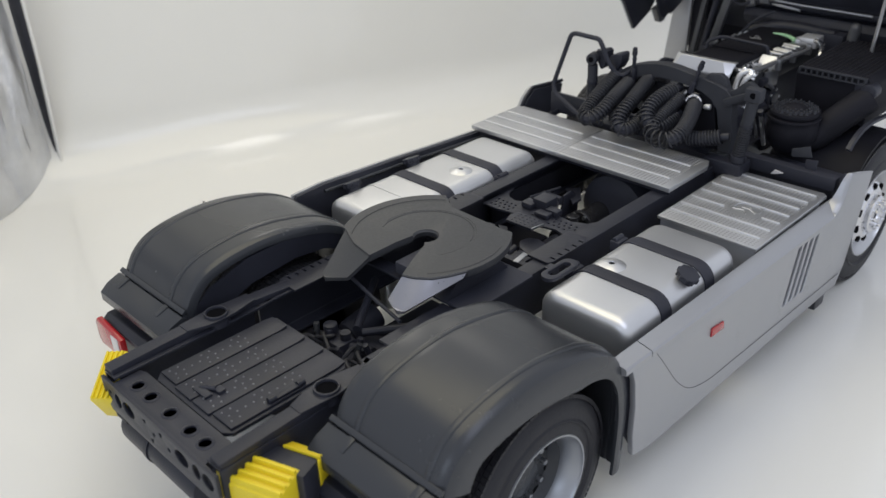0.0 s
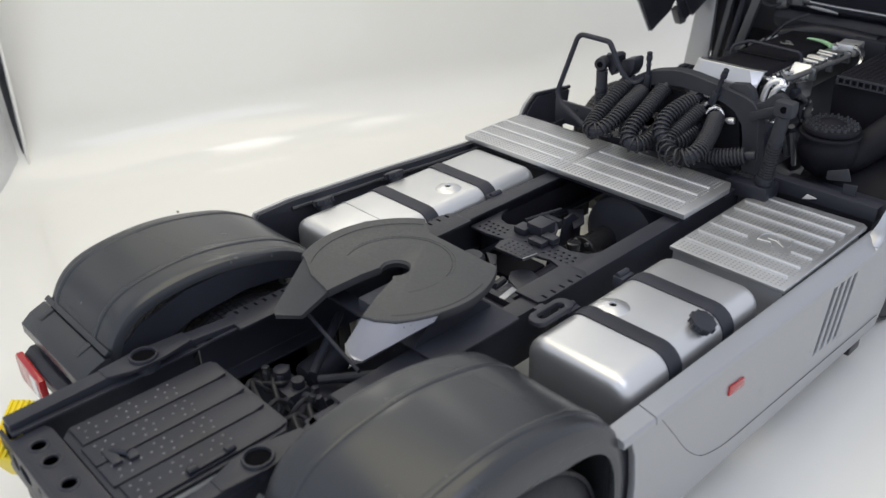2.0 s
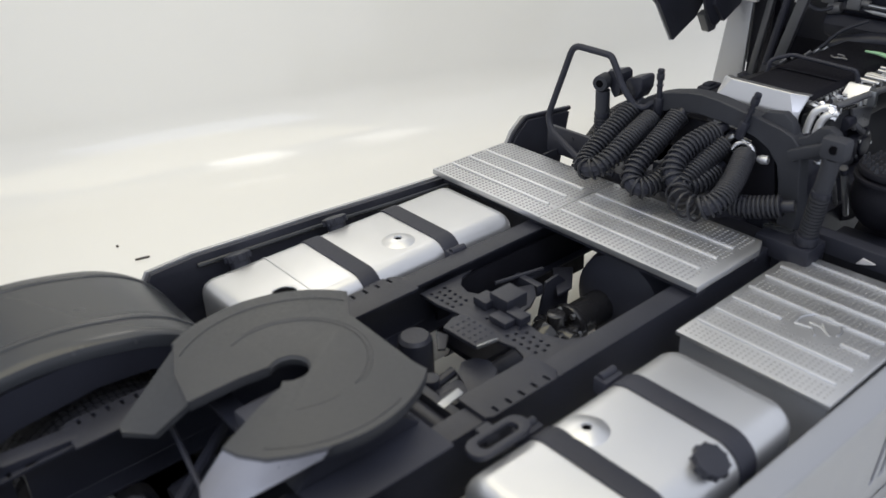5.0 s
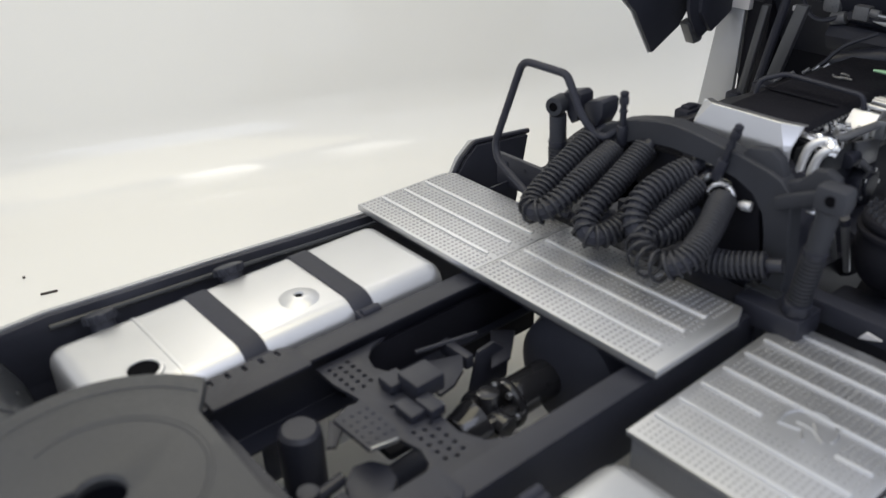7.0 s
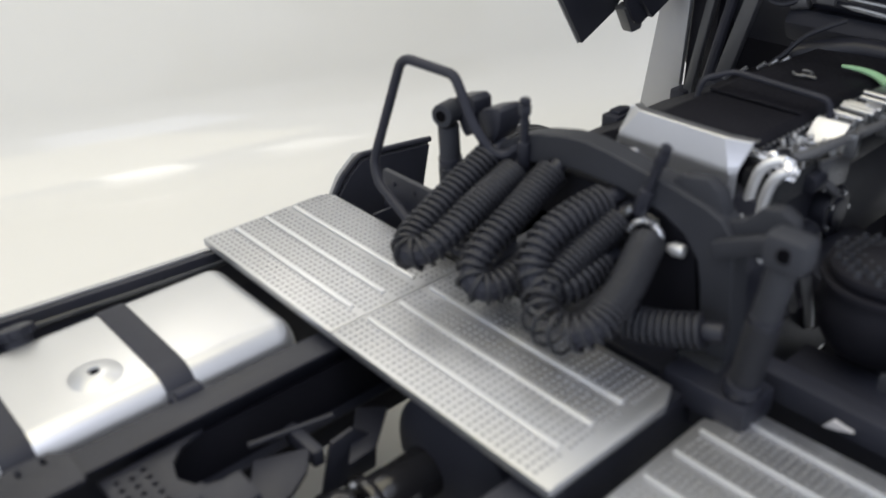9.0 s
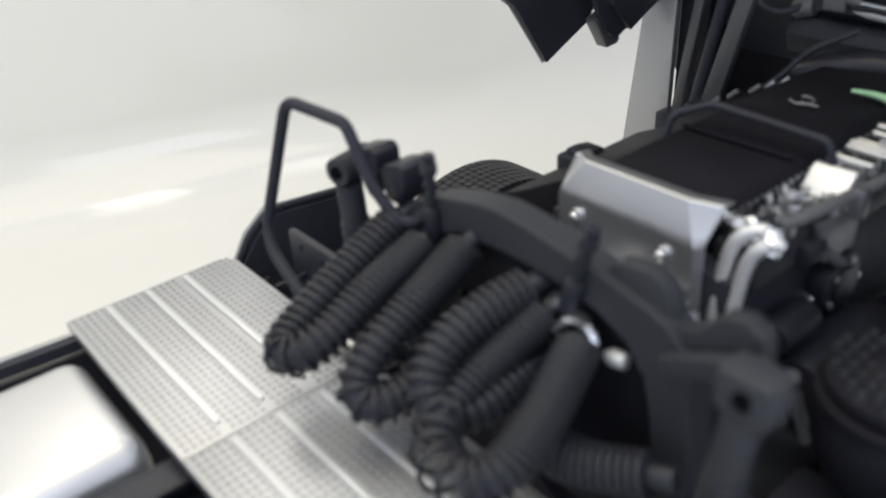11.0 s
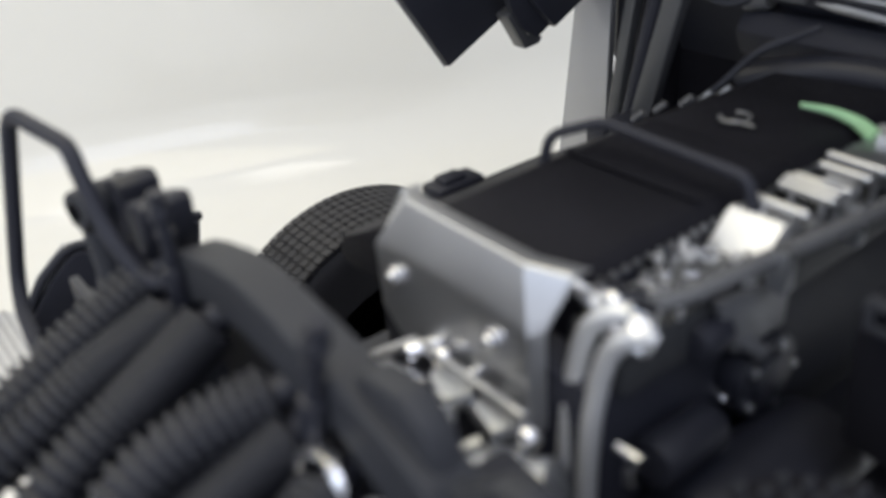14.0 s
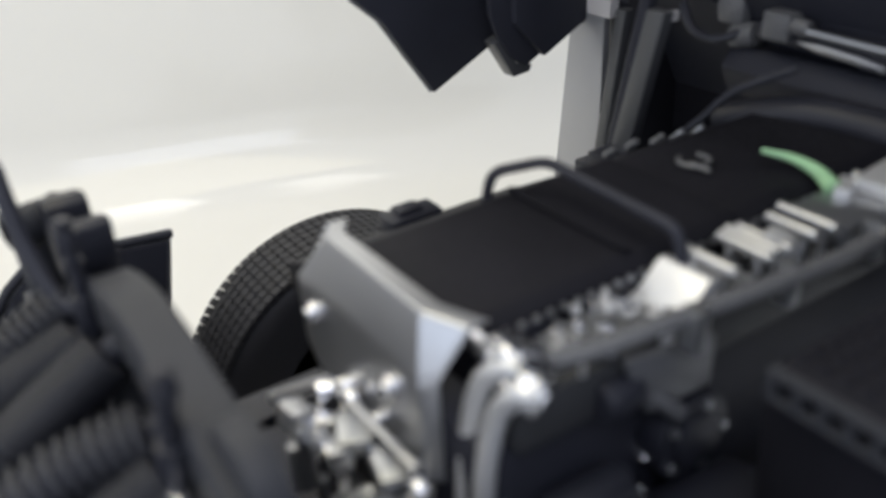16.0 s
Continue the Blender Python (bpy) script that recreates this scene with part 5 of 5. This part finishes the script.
    for k in range(16):
        f = k / 15
        c = Vector((-0.19 + 0.30 * f + rng.uniform(-0.02, 0.02), 3.26 + rng.uniform(-0.06, 0.05), 1.175 - 0.04 * f + rng.uniform(-0.03, 0.02)))
        r = rng.uniform(0.010, 0.024)
        if k % 3 == 0:
            P("fitting", SHIELD, turbo, box(c.x - r * 1.4, c.x + r * 1.4, c.y - r, c.y + r, c.z - r, c.z + r, r * 0.35, turn=(rng.uniform(-25, 25), rng.uniform(-25, 25), rng.uniform(-40, 40))))
        else:
            d = Vector((rng.uniform(-1, 1), rng.uniform(-1, 1), rng.uniform(0.2, 1))).normalized() * r * 1.8
            P("fitting", CHROME if k % 4 == 1 else STEEL, turbo, rod(c - d, c + d, r * 0.8, 9, bev=r * 0.25))
    for k in range(7):
        x, y = -0.20 + 0.05 * k, 3.20 + 0.02 * (k % 3)
        P("fitting", CHROME if k % 2 else STEEL, turbo, rod((x, y, 1.02), (x + rng.uniform(-0.03, 0.03), y + rng.uniform(-0.03, 0.03), 1.11 + rng.uniform(-0.02, 0.04)), 0.022, 9, bev=0.005))
    turbo.location = Vector((0.165, 0.0, 0.095)) * U
    P("gear_tower", MATT, truck, box(-0.34, 0.34, 3.04, 3.34, 0.85, 1.04, 0.03), box(-0.40, 0.10, 3.06, 3.10, 1.04, 1.10, 0.01))
    # right side: bracket, air box, intake bulb
    P("side_bracket", STAY, truck, slab("x", [(3.62, 1.435), (3.84, 1.40), (3.835, 1.29), (3.68, 1.30)], 0.335, 0.358, 0.012), rod((0.345, 3.69, 1.335), (0.375, 3.74, 1.285), 0.017, 10, bev=0.004), label="grey bracket on the engine side")
    pump = P("side_pulley", BLACK, truck, rod((0.30, 3.80, 1.19), (0.362, 3.80, 1.19), 0.092, 24, bev=0.012), rod((0.36, 3.80, 1.19), (0.375, 3.80, 1.19), 0.055, 20, bev=0.006), label="black round pump housing on the engine side")
    for k in range(5):
        P("bolt", STEEL, pump, rod((0.36, 3.80 + 0.072 * math.cos(k * 1.257), 1.19 + 0.072 * math.sin(k * 1.257)), (0.371, 3.80 + 0.072 * math.cos(k * 1.257), 1.19 + 0.072 * math.sin(k * 1.257)), 0.010, 6))
    P("side_fitting", CHROME, truck, rod((0.335, 3.64, 1.325), (0.335, 3.64, 1.385), 0.020, 10, bev=0.004), rod((0.30, 3.72, 1.17), (0.33, 3.71, 1.16), 0.014, 10, bev=0.004), rod((0.30, 3.70, 1.10), (0.35, 3.68, 1.11), 0.019, 10, bev=0.005), rod((0.36, 3.373, 1.278), (0.41, 3.373, 1.278), 0.010, 10, bev=0.003),
      rod((0.38, 3.385, 1.20), (0.38, 3.385, 1.24), 0.012, 10, bev=0.003), label="small chrome unions on the engine side")
    P("side_pump", BLACK, truck, rod((0.42, 3.5, 1.0), (0.42, 3.9, 1.0), 0.12, 20, bev=0.03), rod((0.36, 3.46, 1.18), (0.36, 3.62, 1.18), 0.05, 14, bev=0.01), rod((0.34, 3.58, 1.36), (0.34, 3.66, 1.36), 0.035, 12, bev=0.01), label="black pump beside the engine block")
    ab = P("air_box", COVER, truck, slab("y", [(0.55, 1.20), (0.535, 1.46), (0.56, 1.507), (1.03, 1.507), (1.07, 1.45), (1.06, 1.16)], 3.72, 4.55, 0.012), label="black air-filter box with a grid-textured lid")
    P("vent_strip", CAST, ab, slab("y", [(0.556, 1.452), (1.030, 1.452), (1.030, 1.505), (0.556, 1.505)], 3.696, 3.7185, 0.002,
                                   holes=[[(x, 1.462), (x + 0.029, 1.462), (x + 0.029, 1.493), (x, 1.493)] for x in [0.572 + 0.0410 * i for i in range(11)]]), label="row of square vent holes along the lid")
    dots("grid_studs", [(0.575 + 0.034 * i, 3.75 + 0.034 * j, 1.507) for i in range(14) for j in range(23)], 0.0140, 0.010, COVER, ab)
    P("lid_lump", BLACK, ab, rod((1.0, 3.70, 1.43), (1.0, 3.80, 1.43), 0.045, 10, bev=0.01), rod((1.06, 3.68, 1.42), (1.06, 3.78, 1.42), 0.055, 10, bev=0.012))
    P("prop_rod", ALU, truck, rod((0.812, 4.3, 1.47), (0.86, 4.3, 2.15), 0.014, 10), label="thin bright prop rod")
    P("cab_mount_stay", STAY_PAINT, truck, rod((0.575, 4.5, 1.36), (0.60, 4.5, 1.60), 0.042, 14), ball((0.60, 4.5, 1.60), 0.042), label="dark grey rounded cab stay")
    P("cross_block", MATT, truck, box(0.247, 0.482, 4.60, 4.73, 1.33, 1.500, 0.020), label="black rounded block behind the engine")
    bulb = P("intake_bulb", COVER, truck, ball((0.718, 3.37, 1.17), 0.175, (1, 0.95, 1.05), 24), rod((0.718, 3.37, 1.255), (0.718, 3.37, 1.275), 0.178, 28, bev=0.006), rod((0.718, 3.37, 1.285), (0.718, 3.37, 1.32), 0.165, 28, bev=0.014), tube(smooth_path([(0.76, 3.40, 1.10), (0.84, 3.50, 1.12), (0.95, 3.62, 1.25), (1.05, 3.75, 1.36)], 6), 0.10, 14),
             label="black bulb-shaped intake with a studded lid")
    dots("studs", [(0.718 + 0.029 * i, 3.37 + 0.040 * j + 0.020 * (i % 2), 1.319) for i in range(-5, 6) for j in range(-4, 4) if math.hypot(0.029 * i, 0.040 * j + 0.020 * (i % 2)) < 0.148], 0.0120, 0.020, CAST, bulb)
    P("mount_plate", CAST, truck, slab("y", [(0.853, 1.10), (0.853, 1.145), (0.967, 1.19), (0.993, 1.119), (0.863, 1.091)], 3.10, 3.112, 0.003), label="grey sheet bracket beside the intake")
    P("mount_plate", MATT, truck, slab("y", [(0.967, 1.109), (1.045, 1.119), (1.041, 0.994), (0.973, 0.986)], 3.07, 3.084, 0.003), label="small dark sheet bracket beside the intake")
    P("paper_chip", CLEAR, truck, slab("y", [(0.775, 0.975), (0.815, 0.985), (0.86, 1.002), (0.80, 1.012)], 3.004, 3.016, 0.002), label="small white chip on the cross bar")
    P("fender_strip", BLACK, truck, sheet([[Vector((x, y, z - (0.010 if x > 1.16 else 0))) for x in (1.128, 1.138, 1.158, 1.168)] for y, z in ((3.275, 1.165), (3.31, 1.195), (3.37, 1.225), (3.45, 1.252), (3.55, 1.260), (3.68, 1.255), (3.86, 1.235), (4.20, 1.19))], 0.02), label="black edge strip of the front wheel arch")
    P("side_pipe", SHIELD, truck, tube(smooth_path([(0.546, 3.225, 1.285), (0.543, 3.250, 1.24), (0.528, 3.34, 1.095), (0.515, 3.405, 0.99)], 6), 0.016, 10), label="thin satin steel pipe beside the strut")
    # added black cap, covers the lamp's glint on the pipe end
    P("pipe_end_mask", BLACK, truck, rod((0.5455, 3.232, 1.272), (0.547, 3.212, 1.308), 0.0205, 12, bev=0.004), label="black cap added to darken the pipe's upper end")
    P("side_pipe", STEEL, truck, tube(smooth_path([(0.500, 3.215, 1.25), (0.498, 3.25, 1.20), (0.484, 3.34, 1.06)], 6), 0.012, 10), label="thin dull steel pipe beside the strut")
    P("battery_box", MATT, truck, box(0.54, 1.15, 3.14, 3.36, 0.45, 0.96, 0.02), label="black box behind the front wheel")
    P("cross_bar", MATT, truck, box(0.48, 1.20, 3.02, 3.10, 0.96, 1.05, 0.012))


engine()


# tilted cab: dark underside standing up ahead of the engine, hanging panels, silver corner panel
def cab():
    body = P("cab", COVER, truck, box(-0.86, 1.22, 4.98, 5.05, 0.85, 3.2, 0.02), box(-0.86, -0.80, 4.80, 5.0, 0.85, 3.0, 0.01), label="black underside of the tilted cab")
    P("floor_step", MATT, body, slab("x", [(4.98, 1.35), (4.80, 1.42), (4.76, 1.50), (4.80, 1.56), (4.98, 1.56)], -0.45, 1.15, 0.02), slab("x", [(4.98, 1.0), (4.78, 1.05), (4.74, 1.22), (4.98, 1.30)], -0.30, 1.15, 0.03))
    P("floor_ledge", BLACK, body, box(-0.34, 1.15, 4.755, 4.985, 1.60, 1.648, 0.012), box(-0.30, 1.15, 4.80, 4.985, 1.648, 1.72, 0.02))
    P("ledge_block", STAY, body, box(-0.305, -0.22, 4.735, 4.80, 1.612, 1.686, 0.012), rod((-0.22, 4.755, 1.66), (-0.17, 4.755, 1.655), 0.022, 12, bev=0.005))
    P("worn_edge", ALU, body, slab("y", [(-0.20, 1.622), (-0.14, 1.606), (-0.02, 1.598), (0.05, 1.590), (0.05, 1.606), (-0.02, 1.618), (-0.13, 1.626)], 4.742, 4.754, 0.003), label="bright worn edge of the cab floor")
    for k in range(5):
        P("notch", DARK, body, box(-0.01 + 0.012 * k, -0.005 + 0.012 * k, 4.738, 4.743, 1.594, 1.604, 0))
    P("floor_tube", STEEL, body, tube([Vector((-0.17, 4.745, 1.652)), Vector((0.05, 4.745, 1.644)), Vector((0.62, 4.745, 1.64))], 0.011, 8))
    P("heater_box", STAY, body, box(-0.50, -0.40, 4.78, 4.95, 1.61, 1.70, 0.03), rod((-0.44, 4.80, 1.58), (-0.36, 4.80, 1.60), 0.035, 14, bev=0.01), label="grey rounded box under the cab floor")
    P("heater_box", BLACK, body, box(-0.62, -0.50, 4.78, 4.95, 1.66, 1.76, 0.02), tube(smooth_path([(-0.58, 4.74, 1.66), (-0.52, 4.72, 1.60), (-0.46, 4.74, 1.58), (-0.40, 4.78, 1.60)], 6), 0.014, 8))
    for k, (x, y, z) in enumerate(((-0.33, 4.38, 1.43), (-0.30, 4.42, 1.44), (-0.40, 4.36, 1.40), (-0.27, 4.46, 1.45), (-0.45, 4.33, 1.37))):
        P("clip", STEEL if k % 2 else STAY, body, rod((x, y, z - 0.03), (x + 0.03, y + 0.01, z), 0.010, 8, bev=0.003))
    P("catch", CLEAR, body, box(-0.62, -0.585, 4.70, 4.74, 1.610, 1.640, 0.006))
    P("floor_tube", BLACK, body, tube(smooth_path([(-0.36, 4.45, 1.36), (-0.29, 4.5, 1.44), (-0.22, 4.55, 1.53), (-0.10, 4.62, 1.60)], 6), 0.011, 8))
    P("wheel_arch", BLACK, body, tube(smooth_path([(-0.30, 4.60, 1.42), (-0.10, 4.66, 1.47), (0.10, 4.68, 1.48), (0.4, 4.66, 1.47)], 6), 0.05, 12))
    P("green_trim", GREEN, truck, tube(smooth_path([(0.045, 4.325, 1.512), (0.11, 4.35, 1.505), (0.175, 4.345, 1.497), (0.235, 4.315, 1.487)], 8), lambda f: 0.006 + 0.013 * f, 8), label="mint-green curved plastic trim")
    P("cab_floor", MATT, body, slab("x", [(5.15, 1.0), (5.22, 1.05), (4.20, 3.05), (4.10, 3.0)], -1.16, 1.20, 0.01))
    for x in (-1.20, 1.17):
        P("cab_side", MATT, body, slab("x", [(4.02, 1.80), (4.62, 1.62), (4.85, 1.62), (5.2, 1.05), (6.2, 1.3), (5.3, 3.6), (4.0, 3.1)], x, x + 0.03, 0.005))
    P("corner_panel", SILVER, body, slab("y", [(-1.235, 0.70), (-0.985, 0.70), (-0.965, 1.54), (-1.125, 1.54)], 4.80, 4.83, 0.004), label="silver-grey corner panel of the cab")
    P("corner_cap", CLEAR, body, box(-1.12, -0.94, 4.80, 4.86, 1.54, 1.60, 0.006))
    # near-black strip stands in for the dark gap beside the corner panel
    P("side_gap_shade", COVER, body, slab("y", [(-0.985, 0.7), (-0.88, 0.7), (-0.86, 1.7), (-0.965, 1.7)], 4.84, 4.88, 0.004))
    P("stay", STAY_PAINT, body, slab("y", [(-0.882, 1.05), (-0.838, 1.05), (-0.748, 1.62), (-0.79, 1.62)], 4.68, 4.72, 0.006), label="flat grey stay")
    P("stay", STAY_PAINT, body, slab("y", [(-0.615, 1.24), (-0.545, 1.24), (-0.425, 1.70), (-0.49, 1.70)], 4.50, 4.54, 0.006), label="flat grey stay")
    P("stay_foot", BLACK, body, box(-0.92, -0.84, 4.64, 4.74, 1.0, 1.10, 0.01), box(-0.64, -0.52, 4.44, 4.56, 1.15, 1.27, 0.01))
    P("gas_spring", MATT, body, rod((-0.72, 4.6, 1.1), (-0.62, 4.66, 1.75), 0.025, 10))
    for s in (-1, 1):
        P("hanging_panel", MATT, body, slab("x", [(4.00, 1.70), (4.09, 1.62), (4.267, 1.352), (4.50, 1.462), (4.62, 1.60), (4.62, 1.95), (4.0, 1.95)], -1.215, -1.19, 0.006), flip=s > 0, label="black angular panel hanging from the tilted cab")
        P("panel_edge", SILVER, body, tube([Vector((-1.218, 4.0, 1.70)), Vector((-1.218, 4.09, 1.62)), Vector((-1.218, 4.268, 1.353)), Vector((-1.218, 4.50, 1.46))], 0.007, 6), flip=s > 0)
        P("hanging_panel", MATT, body, slab("x", [(4.42, 1.60), (4.445, 1.53), (4.50, 1.445), (4.56, 1.405), (4.63, 1.44), (4.66, 1.52), (4.66, 1.95), (4.42, 1.95)], -1.10, -1.075, 0.005), flip=s > 0)
        P("panel_hook", STAY_PAINT, body, slab("x", [(4.44, 1.50), (4.52, 1.372), (4.585, 1.378), (4.60, 1.40), (4.53, 1.42), (4.50, 1.52)], -1.15, -1.09, 0.006), flip=s > 0)
        P("hanging_panel", MATT, body, slab("x", [(4.50, 1.56), (4.62, 1.432), (4.80, 1.52), (4.85, 1.75), (4.50, 1.95)], -1.11, -1.05, 0.006), flip=s > 0)
    P("front_arch", COVER, truck, sheet([[Vector((x, 3.80 + 0.60 * math.cos(a), 0.5 + 0.62 * math.sin(a))) for x in (0.58, 0.85, 1.04, 1.07, 1.10, 1.16, 1.2)] for a in [radians(160 - 9 * i) for i in range(15)]], 0.02), label="black inner arch strip over the front wheel")


cab()


# ---- loose things ----
def wheel_chock(m):
    ob = tagged(new("wheel_chock"), "yellow plastic wheel chock with a ridged face", "wheel chock", group="wheel chocks in their holders")
    w, h = 0.32, 0.37
    P("block", YELLOW, ob, slab("x", [(-0.09, 0), (0.10, 0), (0.10, h * 0.90), (0.085, h * 0.94), (-0.06, h * 0.86), (-0.09, h * 0.80)], -w / 2, w / 2, 0.007))
    P("grip", YELLOW, ob, box(-0.10, 0.07, -0.105, -0.085, 0.08, 0.20, 0.008))
    for k in range(4):
        P("ridge", YELLOW, ob, slab("x", [(-0.082 + 0.042 * k, h * (0.81 + 0.028 * k)), (-0.054 + 0.042 * k, h * (0.83 + 0.028 * k)), (-0.058 + 0.042 * k, h * (0.90 + 0.028 * k)), (-0.074 + 0.042 * k, h * (0.90 + 0.028 * k))], -w / 2 + 0.003, w / 2 - 0.003, 0.005))
    ob.matrix_basis = m
    return ob


def at(x, y, z, rx=0, ry=0, rz=0):
    return pose(x * U, y * U, z * U, rx, ry, rz)


chock = wheel_chock(at(0.565, -0.985, 0.640, 0, 0, 19) @ Matrix.Diagonal((1.02, 0.85, 0.92, 1)))
copy_thing(chock, at(-0.612, -1.0, 0.735, 0, 28, -54) @ Matrix.Diagonal((0.78, 0.80, 0.72, 1)))
P("chock_holder", BLACK, truck, box(0.45, 0.725, -0.925, -0.80, 0.56, 0.955, 0.02, turn=(0, 0, 19)), box(0.44, 0.80, -1.09, -0.66, 0.60, 0.638, 0.01), label="black holder for the wheel chocks")
P("chock_holder", BLACK, truck, box(-0.66, -0.51, -0.95, -0.80, 0.56, 0.72, 0.015), box(-0.66, -0.51, -1.08, -0.90, 0.70, 0.735, 0.01), label="black holder for the wheel chock")
copy_thing(chock, at(0.605, -0.765, 0.640, 0, 0, 199) @ Matrix.Diagonal((0.58, 0.50, 0.97, 1)))

# grit on the sweep
for k, (x, y, L, turn) in enumerate(((-3.675, 1.20, 0.02, 0), (-3.37, 1.26, 0.10, 75), (-3.066, 5.833, 0.02, 0), (-3.961, 4.2, 0.02, 0))):
    g = P("grit_speck", SPECK, None, box(-L / 2, L / 2, -0.008, 0.008, 0.0, 0.012, 0.003))
    g.matrix_basis = at(x, y, 0.0, 0, 0, turn)
    tagged(g, "tiny dark crumb lying on the white sweep", "grit", group="crumbs on the sweep")
